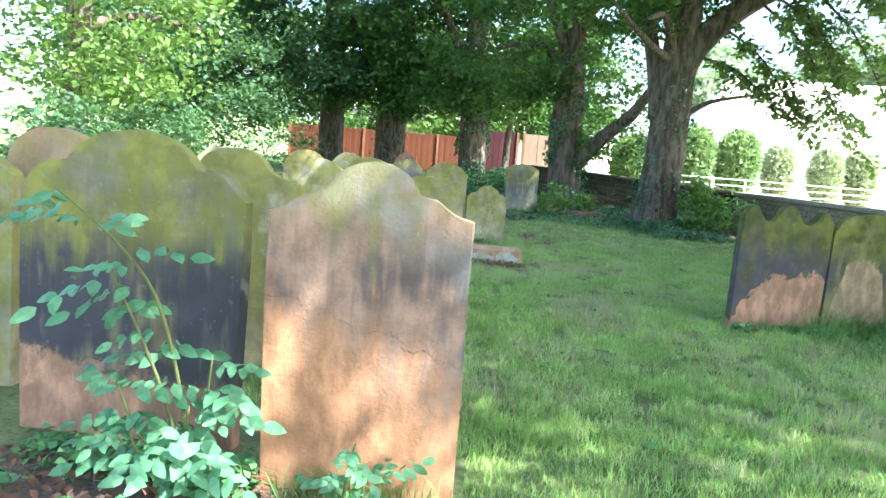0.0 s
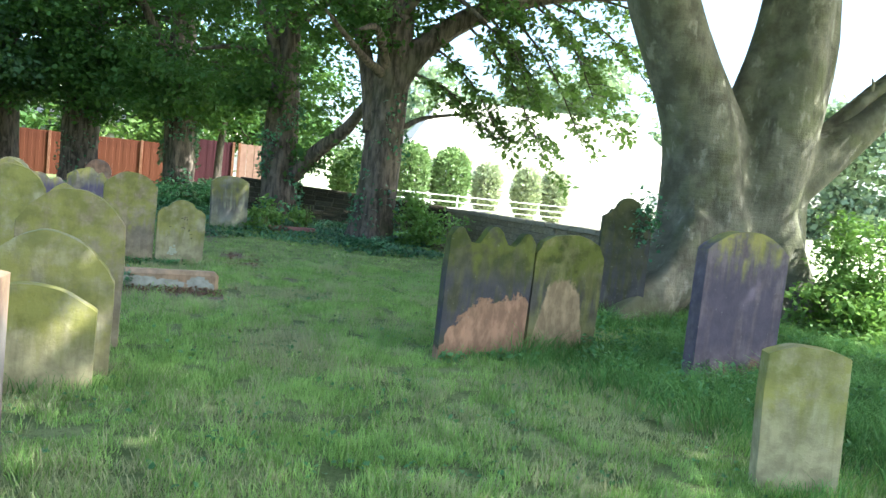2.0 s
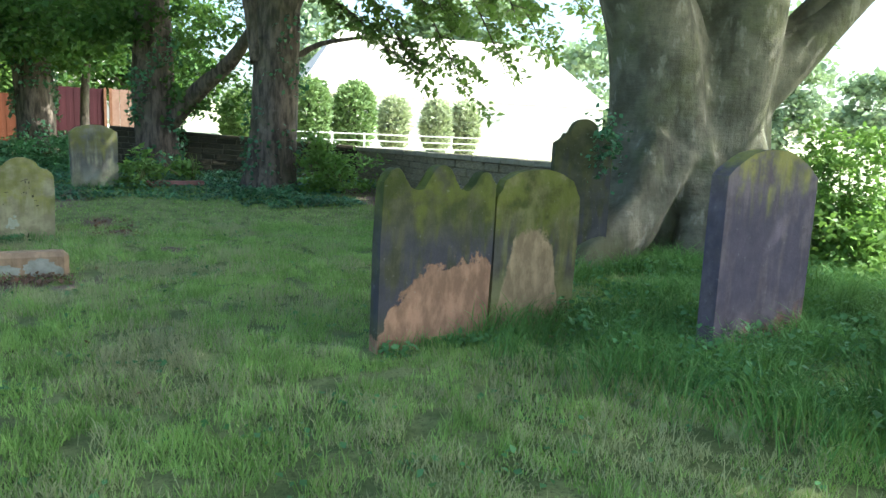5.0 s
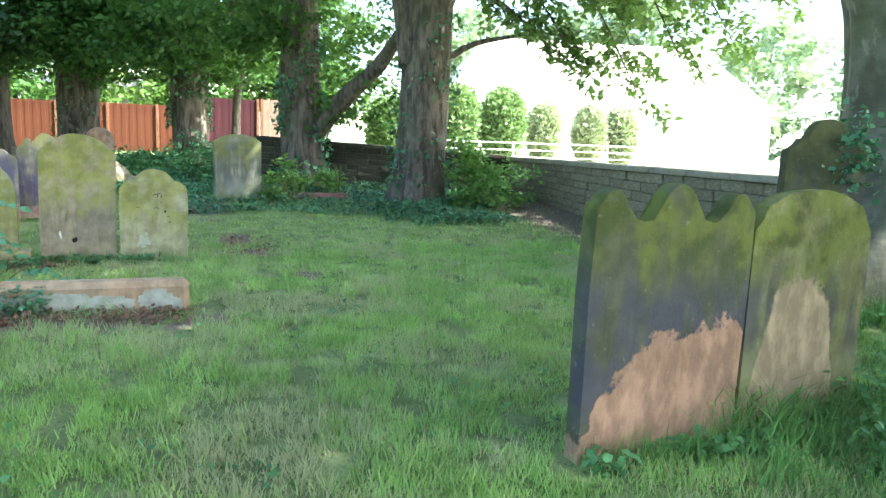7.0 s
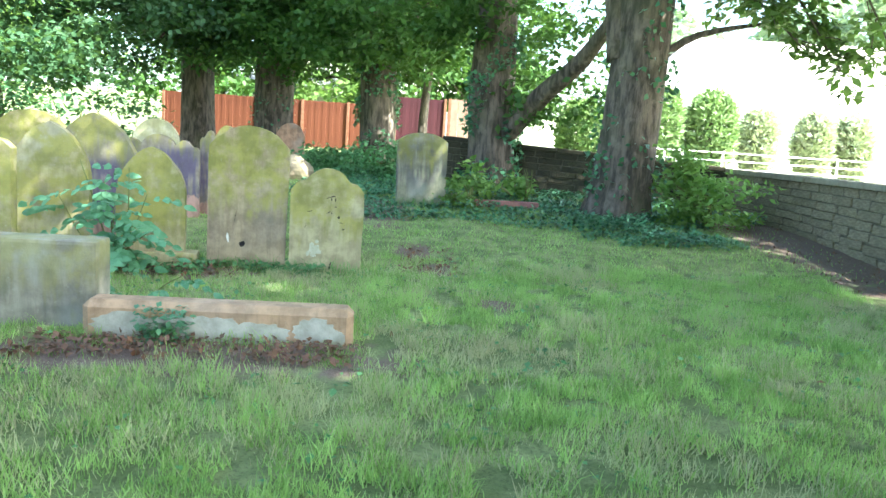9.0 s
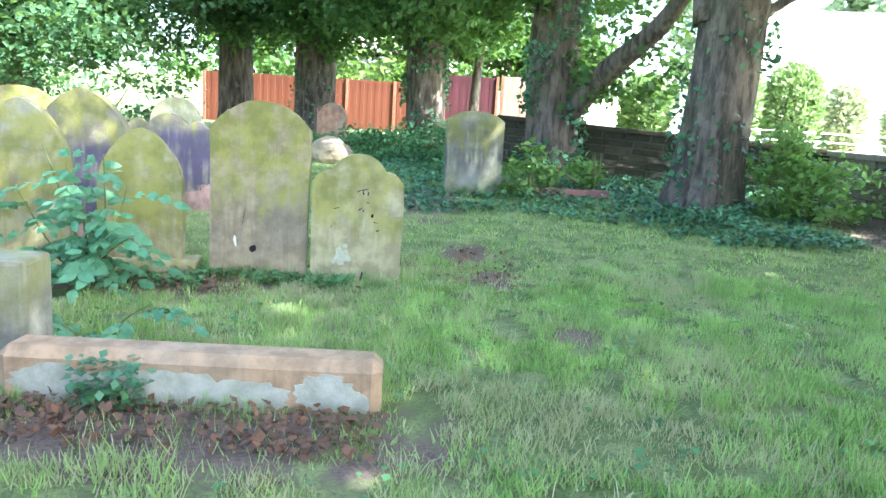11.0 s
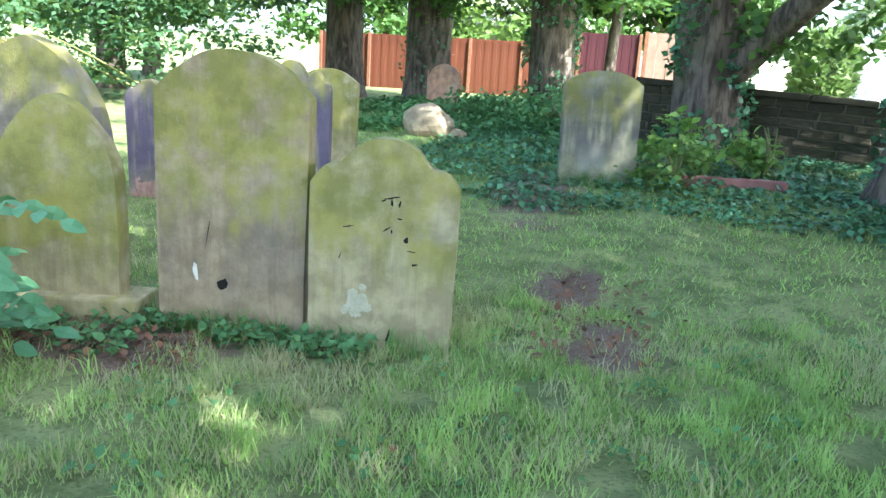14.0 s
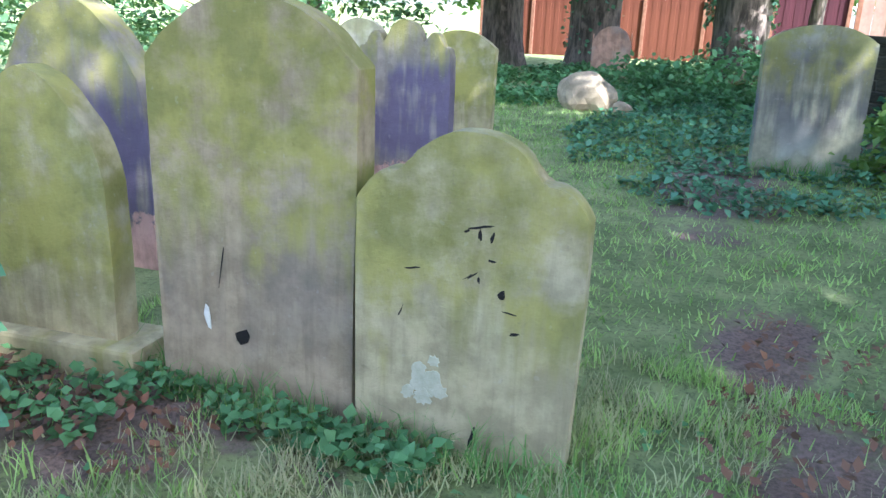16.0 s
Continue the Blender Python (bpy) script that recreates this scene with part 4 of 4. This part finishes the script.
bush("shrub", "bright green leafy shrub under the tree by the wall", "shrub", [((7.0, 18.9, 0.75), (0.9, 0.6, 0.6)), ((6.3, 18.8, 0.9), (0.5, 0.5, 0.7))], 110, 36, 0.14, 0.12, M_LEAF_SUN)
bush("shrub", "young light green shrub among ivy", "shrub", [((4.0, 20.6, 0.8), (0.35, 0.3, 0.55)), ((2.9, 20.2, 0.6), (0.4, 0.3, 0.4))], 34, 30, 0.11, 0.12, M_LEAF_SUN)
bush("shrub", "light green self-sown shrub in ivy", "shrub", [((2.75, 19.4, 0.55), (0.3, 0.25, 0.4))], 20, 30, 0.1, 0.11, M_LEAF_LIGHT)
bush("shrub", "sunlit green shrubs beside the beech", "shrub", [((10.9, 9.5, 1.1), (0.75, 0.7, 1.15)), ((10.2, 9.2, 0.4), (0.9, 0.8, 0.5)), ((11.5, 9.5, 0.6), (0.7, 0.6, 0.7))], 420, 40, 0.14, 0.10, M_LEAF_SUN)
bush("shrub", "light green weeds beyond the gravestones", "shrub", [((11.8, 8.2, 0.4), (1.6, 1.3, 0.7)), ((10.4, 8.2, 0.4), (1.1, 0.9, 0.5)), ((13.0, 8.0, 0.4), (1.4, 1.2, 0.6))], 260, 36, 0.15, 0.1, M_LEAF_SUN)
bush("shrub", "dark undergrowth between gravestones and fence", "shrub", [((-6.5, 25.0, 1.4), (2.4, 1.4, 1.3)), ((-9.5, 22.5, 1.6), (2.4, 2.0, 1.5))], 230, 40, 0.22, 0.15, M_LEAF_BLUE)
bush("shrub", "leafy green undergrowth behind old gravestones", "shrub", [((-7.0, 17.5, 1.2), (1.3, 1.6, 1.2)), ((-6.4, 12.0, 1.0), (1.2, 1.8, 1.1))], 170, 40, 0.2, 0.13, M_LEAF_BLUE)
bush("shrub", "nettles and ivy before the red fence", "shrub", [((0.3, 26.0, 0.75), (1.3, 1.5, 0.45)), ((1.6, 25.0, 0.8), (0.9, 1.2, 0.45)), ((2.6, 27.0, 0.9), (1.0, 1.6, 0.6))], 200, 36, 0.16, 0.13, M_WEED)


def elder(label, x, y, stems, leaflet):
    """A sapling of thin stems with paired leaflets."""
    g = gz(x, y)
    root = empty("elder_sapling", Matrix.Translation((x, y, g)))
    tagged(root, label, "sapling")
    r = random.Random(int(x * 1000 + y))
    quads = []
    for path, leaves in stems:
        v, f = tube([(0, 0, -0.05)] + path, list(np.linspace(0.011, 0.004, len(path) + 1)), 6, 0.02)
        mesh_object("stem", v, f, M_STEM, True, root)
        pts = [Vector(p) for p in [(0, 0, 0)] + path]
        for i in range(leaves):
            s = 0.25 + 0.75 * (i + 0.5) / leaves
            q = s * (len(pts) - 1)
            k = min(int(q), len(pts) - 2)
            p = pts[k].lerp(pts[k + 1], q - k)
            a = r.uniform(0, 6.28)
            d = Vector((math.cos(a), math.sin(a) * 0.7 - 0.25, r.uniform(-0.1, 0.35))).normalized()
            side = d.cross(Vector((0, 0, 1))).normalized()
            size = leaflet * r.uniform(0.75, 1.2)
            for j in range(7):
                t = (j // 2 + 1) * size * 0.65
                base = p + d * t - Vector((0, 0, t * t * 1.2))
                out = d if j == 6 else (side * (1 if j % 2 else -1) + d * 0.5).normalized()
                out = (out + Vector((0, 0, -0.45 + r.uniform(-0.25, 0.25)))).normalized()
                wide = out.cross(Vector((r.uniform(-0.5, 0.5), r.uniform(-1.2, -0.2), r.uniform(0.3, 1.0)))).normalized() * size * 0.25
                up = wide.cross(out).normalized() * size * 0.06
                mid, tip = base + out * size * 0.45 + up, base + out * size
                far = base + out * size * 0.78 + up * 0.6
                quads.append([base, base + out * size * 0.2 + wide * 0.8, mid + wide, mid])
                quads.append([base, mid, mid - wide, base + out * size * 0.2 - wide * 0.8])
                quads.append([mid, mid + wide, far + wide * 0.62, far])
                quads.append([mid, far, far - wide * 0.62, mid - wide])
                quads.append([far, far + wide * 0.62, tip, far - wide * 0.62])
    tagged(quads_object("leaflets", np.array([[tuple(p) for p in q] for q in quads]), M_ELDER, root), kind="stuff")


elder("green elder sapling growing before a sooty headstone", -1.05, 3.15,
      [([(-0.05, -0.02, 0.4), (-0.16, -0.06, 0.85), (-0.34, -0.1, 1.1), (-0.58, -0.12, 1.3)], 11), ([(-0.2, -0.1, 0.25), (-0.28, -0.15, 0.5)], 8), ([(0.06, -0.05, 0.3), (0.1, -0.08, 0.62)], 5), ([(0.0, -0.08, 0.2), (0.02, -0.12, 0.4)], 6),
       ([(-0.15, -0.15, 0.15), (-0.2, -0.2, 0.3)], 7), ([(-0.15, -0.05, 0.5), (-0.36, -0.1, 1.0)], 5), ([(-0.1, -0.1, 0.12), (0.05, -0.15, 0.2)], 6)], 0.10)
elder("small seedling before an orange headstone", -0.35, 3.0, [([(0.02, -0.02, 0.18), (0.05, -0.05, 0.34)], 4), ([(0.12, -0.02, 0.12), (0.2, -0.05, 0.22)], 3)], 0.07)
elder("blue-green elder sapling between lichened headstones", -1.15, 13.75,
      [([(-0.05, 0, 0.45), (-0.1, -0.05, 0.9)], 9), ([(0.15, 0, 0.4), (0.3, -0.05, 0.8)], 8), ([(0.1, -0.05, 0.25), (0.35, -0.1, 0.45)], 7), ([(-0.3, 0, 0.3), (-0.5, -0.1, 0.75)], 8), ([(0.0, -0.1, 0.35), (0.05, -0.2, 0.7)], 9), ([(0.1, 0, 0.5), (0.15, -0.1, 1.05)], 8), ([(-0.15, 0, 0.5), (-0.3, -0.1, 1.1)], 8), ([(-0.15, -0.1, 0.2), (-0.3, -0.2, 0.35)], 8)], 0.13)
elder("thin leaning elder shoot in the lawn", -0.45, 12.35, [([(0.15, 0, 0.2), (0.3, 0.05, 0.3)], 4), ([(-0.2, 0, 0.15), (-0.35, 0, 0.25)], 5)], 0.10)

# ---- beyond the wall ----


def topiary(x, y, w, h):
    g = gz(x, y)
    k = 5000
    d = unit(k)
    ez = np.where(d[:, 2] > 0, 0.8, 1.0)
    p = np.stack([d[:, 0] * w / 2, d[:, 1] * w / 2, np.sign(d[:, 2]) * np.abs(d[:, 2]) ** ez * h / 2], 1)
    p *= rng.uniform(0.82, 1.02, (k, 1))
    p[:, 2] += h / 2 + 0.1
    root = empty("clipped_conifer", Matrix.Translation((x, y, g)))
    tagged(root, "clipped egg-shaped green conifer in a sunlit garden", "conifer", "row of clipped conifers")
    v, f = tube([(0, 0, -0.1), (0, 0, h * 0.4), (0, 0, h * 0.75)], [w * 0.12, w * 0.1, 0.04], 8)
    mesh_object("trunk", v, f, M_BARK, True, root)
    tagged(quads_object("foliage", leaf_quads(p, 0.24, 0.09, 0.2, -0.5), M_CONIFER if x < 14 else M_CONIFER_HAZY, root), kind="stuff")


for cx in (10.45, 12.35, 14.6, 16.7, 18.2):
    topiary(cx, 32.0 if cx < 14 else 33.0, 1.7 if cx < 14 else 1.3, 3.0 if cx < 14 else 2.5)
topiary(8.0, 33.0, 1.6, 2.4)


def garden_rail():
    root = empty("garden_rail", Matrix.Translation((8, 29.5, gz(8, 29.5))))
    tagged(root, "white post-and-rail garden fence in the sun", "rail fence")
    for i in range(7):
        bm = bmesh.new()
        box_mesh(bm, (0.06, 0.06, 1.2), (i * 1.9, 0, 0.5), 0.008)
        bm_object("post", bm, M_WHITE, root)
    for z in (0.55, 0.8, 1.05):
        bm = bmesh.new()
        box_mesh(bm, (11.6, 0.03, 0.035), (5.7, -0.06, z), 0.006)
        bm_object("rail", bm, M_WHITE, root)


garden_rail()


def bungalow(x, y, w, d, eave, ridge, turn, label):
    root = empty("house", pose(x, y, gz(x, y), 0, 0, turn))
    tagged(root, label, "house")
    bm = bmesh.new()
    box_mesh(bm, (w, d, eave + 0.5), (0, 0, eave / 2 - 0.25))
    bm_object("wall", bm, M_RENDER, root)
    v = [(-w / 2 - 0.4, -d / 2 - 0.4, eave), (w / 2 + 0.4, -d / 2 - 0.4, eave), (w / 2 + 0.4, d / 2 + 0.4, eave), (-w / 2 - 0.4, d / 2 + 0.4, eave), (-w / 2 + d * 0.35, 0, ridge), (w / 2 - d * 0.35, 0, ridge)]
    mesh_object("roof", v, [(0, 1, 5, 4), (2, 3, 4, 5), (1, 2, 5), (3, 0, 4), (3, 2, 1, 0)], M_ROOF, False, root)
    for i in range(4):
        px = -w / 2 + w * (i + 0.5) / 4
        bm = bmesh.new()
        box_mesh(bm, (1.5, 0.1, 1.2), (px, -d / 2 - 0.03, eave * 0.55))
        win = bm_object("window", bm, M_WHITE, root)
        for s in (-0.36, 0.36):
            bm = bmesh.new()
            box_mesh(bm, (0.62, 0.04, 1.02), (px + s, -d / 2 - 0.08, eave * 0.55))
            bm_object("pane", bm, M_GLASS, win)


bungalow(27, 52, 22, 9, 3.4, 8.0, -8, "pale rendered bungalow with hipped roof in bright sun")
bungalow(-1.0, 52, 14, 8, 3.0, 5.6, 4, "white house behind the red fence")


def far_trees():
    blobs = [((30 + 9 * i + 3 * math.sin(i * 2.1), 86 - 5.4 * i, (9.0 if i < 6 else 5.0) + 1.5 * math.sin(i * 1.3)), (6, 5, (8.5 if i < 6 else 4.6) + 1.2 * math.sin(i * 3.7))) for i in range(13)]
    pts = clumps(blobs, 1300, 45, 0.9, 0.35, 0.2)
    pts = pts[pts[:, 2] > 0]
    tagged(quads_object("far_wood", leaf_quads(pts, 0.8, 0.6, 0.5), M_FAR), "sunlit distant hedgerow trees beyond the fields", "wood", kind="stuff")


far_trees()

# ---- boundary fence ----


def fence(x0, x1, y0, y1, base, height, mat, label, board=0.15, panel=1.85):
    length = math.hypot(x1 - x0, y1 - y0)
    root = empty("fence", pose(x0, y0, base, 0, 0, math.degrees(math.atan2(y1 - y0, x1 - x0))))
    tagged(root, label, "fence")
    k = round(length / panel)
    for i in range(k + 1):
        bm = bmesh.new()
        box_mesh(bm, (0.11, 0.11, height + 0.3), (i * length / k, -0.03, height / 2 - 0.12), 0.01)
        bm_object("post", bm, M_POST, root)
    bm = bmesh.new()
    box_mesh(bm, (board + 0.008, 0.022, height), (0, 0, height / 2), 0.004)
    me = bpy.data.meshes.new("board")
    bm.to_mesh(me)
    bm.free()
    me.materials.append(mat)
    m = round(length / board)
    r = random.Random(5)
    for i in range(m):
        ob = new("board", me)
        ob.parent = root
        ob.location = ((i + 0.5) * length / m, (i % 2) * 0.013 + r.uniform(-0.002, 0.002), r.uniform(-0.01, 0.01))
    for z in (0.25, height - 0.2):
        bm = bmesh.new()
        box_mesh(bm, (length, 0.05, 0.08), (length / 2, 0.045, z))
        bm_object("rail", bm, mat, root)


fence(-8.4, 1.2, 38.5, 38.5, 0.65, 2.05, M_FENCE, "red-brown vertical board fence with posts")
fence(1.3, 3.4, 38.4, 38.4, 1.0, 2.1, M_FENCE_DARK, "dark maroon board fence panel")
fence(3.3, 4.9, 34.0, 34.0, 0.9, 2.0, M_FENCE_PINK, "faded pink fence panel", 0.3, 1.6)

# ---- ground cover ----


def scatter(k, x0, x1, y0, y1):
    return np.stack([rng.uniform(x0, x1, k), rng.uniform(y0, y1, k)], 1)


def field_noise(p, scale, shift=0.0):
    return np.array([noise.noise(Vector((a * scale + shift, b * scale, shift))) for a, b in p])


def blades(name, label, p, length, width, mat, lean=0.5, curved=False):
    k = len(p)
    base = np.stack([p[:, 0], p[:, 1], ground_height(p[:, 0], p[:, 1]) - 0.005], 1)
    a = rng.uniform(0, 2 * math.pi, k)
    d = np.stack([np.cos(a), np.sin(a), np.zeros(k)], 1)
    b = rng.uniform(0, 2 * math.pi, k)
    side = np.stack([np.cos(b), np.sin(b), np.zeros(k)], 1) * (width * rng.uniform(0.7, 1.3, k))[:, None] / 2
    h = (length * rng.uniform(0.5, 1.3, k))[:, None]
    bend = d * h * (lean * rng.uniform(0.2, 1.0, (k, 1)))
    up = np.array([0, 0, 1.0])
    mid = base + up * h * 0.6 + bend * 0.35
    tip = base + up * h * rng.uniform(0.7, 1.0, (k, 1)) + bend
    if curved:
        low = np.stack([base - side, base + side, mid + side * 0.8, mid - side * 0.8], 1)
        high = np.stack([mid - side * 0.8, mid + side * 0.8, tip + side * 0.1, tip - side * 0.1], 1)
        faces = np.concatenate([low, high])
    else:
        faces = np.stack([base - side, base + side, tip + side * 0.25, tip - side * 0.25], 1)
    return tagged(quads_object(name, faces, mat), label, "grass", kind="stuff")


BARE = ((2.02, 14.9, 0.25, 0.5), (1.78, 15.9, 0.24, 0.45), (0.2, 11.25, 1.5, 0.35), (-1.0, 14.1, 1.2, 0.35), (2.5, 13.2, 0.2, 0.18), (7.9, 17.5, 0.8, 3.6), (1.3, 18.8, 0.4, 1.4), (3.4, 21.5, 2.0, 0.8), (-1.2, 3.1, 1.0, 0.5))


def lawn_points(k, x0, x1, y0, y1):
    p = scatter(k, x0, x1, y0, y1)
    keep = np.ones(k, bool)
    for cx, cy, rx, ry in BARE:
        d = ((p[:, 0] - cx) / rx) ** 2 + ((p[:, 1] - cy) / ry) ** 2
        keep &= (d + 0.9 * field_noise(p, 2.6, cx * 7) + rng.normal(scale=0.18, size=k) > 0.9) | (rng.uniform(size=k) < 0.12)
    return p[keep]


near = lawn_points(330000, -1.2, 7.0, 4.0, 15.5)
near = near[field_noise(near, 3.7, 31.0) > -0.19 + rng.normal(scale=0.08, size=len(near))]
tall = np.clip(field_noise(near, 1.1) * 0.5 + field_noise(near, 4.5, 8.0) * 0.7 + 0.5, 0, 1.4)
dry = field_noise(near, 0.9, 7.0) + 0.5 * field_noise(near, 3.5, 2.0) + rng.normal(scale=0.3, size=len(near)) > 0.13
worn = rng.uniform(size=len(near))
dry |= (np.abs(near[:, 0] - 0.3) < 1.5) & (near[:, 1] > 9.7) & (near[:, 1] < 11.2) & (worn < 0.5)
dry |= (near[:, 0] < 1.3) & (near[:, 1] > 12.3) & (worn < 0.35)
dry |= (np.hypot(near[:, 0] - 4.3, near[:, 1] - 6.4) < 1.1) & (worn < 0.5)
dry |= (np.hypot(near[:, 0] - 2.7, near[:, 1] - 11.6) < 0.5) & (worn < 0.7)
blades("grass", "green lawn grass in shade", near[~dry], 0.035 + 0.08 * tall[~dry], 0.008, M_BLADE, 0.6)
blades("dry_grass", "pale dry grass in worn lawn", near[dry], 0.03 + 0.08 * tall[dry], 0.007, M_DRY, 0.7)
heads = lawn_points(1500, -1.2, 6.4, 3.6, 15.5)
heads = heads[field_noise(heads, 1.4, 13.0) > -0.12]
clump = np.repeat(heads, 16, axis=0) + rng.normal(scale=0.035, size=(len(heads) * 16, 2))
pale = np.repeat(field_noise(heads, 0.8, 19.0) > 0.1, 16)
blades("grass_tuft", "longer green tufts in the lawn", clump[~pale], 0.125, 0.006, M_BLADE, 1.0, True)
blades("grass_tuft", "longer pale dry tufts in the lawn", clump[pale], 0.115, 0.005, M_DRY, 1.1, True)
far = lawn_points(45000, -4, 8.2, 15.5, 24)
blades("grass", "green lawn grass towards the back wall", far, 0.05, 0.012, M_BLADE, 0.9)
side_lawn = lawn_points(40000, 0.2, 6.5, 1.5, 4.5)
blades("grass", "green lawn grass beside the path", side_lawn, 0.065, 0.008, M_BLADE, 0.6)
right = scatter(78000, 3.4, 11.0, 3.6, 11.5)
inside = np.minimum(np.minimum(right[:, 0] + 0.25 * right[:, 1] - 5.6, 11.0 - right[:, 0]), np.minimum(right[:, 1] - 3.6, 11.5 - right[:, 1]))
right = right[(rng.uniform(size=len(right)) < inside / 1.3) & ~((right[:, 1] > 8.3) & (right[:, 0] < 6.2)) & (field_noise(right, 0.9, 4.0) > -0.35)]
blades("long_grass", "long green uncut grass round gravestones", right, 0.27 + 0.24 * field_noise(right, 1.5), 0.009, M_LONG, 1.25, True)
tufts = np.concatenate([np.array([cx, cy]) + rng.normal(size=(70, 2)) * np.array([s, 0.05]) for cx, cy, s in
                        [(x, 7.88, 0.12) for x in np.arange(3.4, 5.4, 0.25)] + [(-0.2, 14.42, 0.3), (0.8, 14.42, 0.3), (-0.3, 3.1, 0.3), (1.95, 19.5, 0.3), (-0.3, 6.75, 0.3), (4.25, 4.25, 0.2)] * 3])
blades("grass_tuft", "tufts of long grass at the feet of gravestones", tufts, 0.17, 0.006, M_LONG, 0.9, True)


def ivy_cover(label, p, size, height, mat=M_IVY):
    z = ground_height(p[:, 0], p[:, 1]) + rng.uniform(0.01, 1.0, len(p)) * height
    q = np.stack([p[:, 0], p[:, 1], z], 1)
    tagged(quads_object("ivy", leaf_quads(q, size, size * 0.85, 1.4), mat), label, "ivy", kind="stuff")


iv = scatter(60000, -0.5, 8.3, 16.6, 24.5)
edge = 17.8 - 0.9 * (iv[:, 0] > 4.4) + 0.9 * field_noise(iv, 0.6, 3.0) + 1.5 * np.clip(1.2 - iv[:, 0], 0, 3)
iv = iv[(iv[:, 1] > edge) & (rng.uniform(size=len(iv)) < np.where(iv[:, 0] < 4.2, 0.45, 0.8)) & (field_noise(iv, 1.4, 11.0) > -0.28) & ~((iv[:, 0] > 6.9) & (iv[:, 1] < 19.5))]
ivy_cover("dark green ivy carpeting the ground under trees", iv, 0.068, 0.05 + 0.12 * (field_noise(iv, 0.8, 5.0) > 0.15))
iv2 = scatter(22000, -4, 3.5, 22.5, 31)
iv2 = iv2[field_noise(iv2, 0.7, 21.0) > 0.0]
ivy_cover("green ivy and weeds before the fence", iv2, 0.10, 0.2, M_WEED)
foot = np.concatenate([scatter(900, -0.6, 1.2, 14.2, 14.42), scatter(700, 3.2, 4.3, 7.75, 7.98), scatter(1500, -1.9, -0.3, 2.9, 3.5), scatter(300, -0.1, 0.35, 11.5, 11.64), scatter(500, -1.6, -0.4, 13.9, 14.3)])
foot = foot[field_noise(foot, 2.6, 9.0) > -0.05]
ivy_cover("small weeds and ivy at the feet of gravestones", foot, 0.05, 0.10, M_WEED)
weeds = scatter(9000, 4.6, 9.6, 4.0, 9.6)
weeds = weeds[(field_noise(weeds, 1.3, 17.0) > 0.08) & (weeds[:, 0] + 0.25 * weeds[:, 1] > 6.4)]
ivy_cover("nettles and small weeds in long grass", weeds, 0.055, 0.30, M_WEED)
herbs = lawn_points(7000, -1.0, 6.4, 3.8, 15.5)
herbs = herbs[field_noise(herbs, 2.1, 27.0) > 0.12]
ivy_cover("low broad-leaved weeds in the lawn", herbs, 0.045, 0.06, M_WEED)
slab_ivy = scatter(190, -0.2, 0.14, 11.47, 11.62)
ivy_cover("ivy climbing the face of a low tomb", slab_ivy, 0.045, 0.25)
cap = np.array([7.3, 10.4, 1.45]) + rng.normal(size=(420, 3)) * np.array([0.12, 0.1, 0.2])
tagged(quads_object("ivy", leaf_quads(cap, 0.07, 0.06, 0.5), M_IVY), "ivy hanging on a dark round-headed gravestone", "ivy", kind="stuff")
lit = np.concatenate([scatter(60, 0.5, 6, 6, 18), scatter(700, -0.9, 1.3, 11.1, 11.6), scatter(250, 7.0, 8.4, 14, 20), scatter(120, 2.2, 4.6, 20.3, 21.5), scatter(40, 4.5, 6, 5.5, 7), scatter(350, -1.8, 0, 13.8, 14.3), scatter(200, 1.6, 2.3, 14.5, 16.2), scatter(300, -2, -0.7, 2.7, 3.3)])
z = ground_height(lit[:, 0], lit[:, 1]) + 0.045
tagged(quads_object("fallen_leaves", leaf_quads(np.stack([lit[:, 0], lit[:, 1], z], 1), 0.05, 0.035, 2.5), M_LITTER), "scattered brown fallen leaves on grass and soil", "leaves", kind="stuff")

# ---- the wall's stones ----
build_wall("wall_east", (8.75, 12.6, 0), (8.55, 21.6, 0), 1.16, 1.2, "low mossy coursed rubble boundary wall with flat coping")
build_wall("wall_north", (8.4, 21.7, 0), (2.6, 23.9, 0), 1.22, 1.5, "mossy rubble wall behind the trees, colour darkened for shade", M_WALL_SHADED, M_WALL_SHADED)
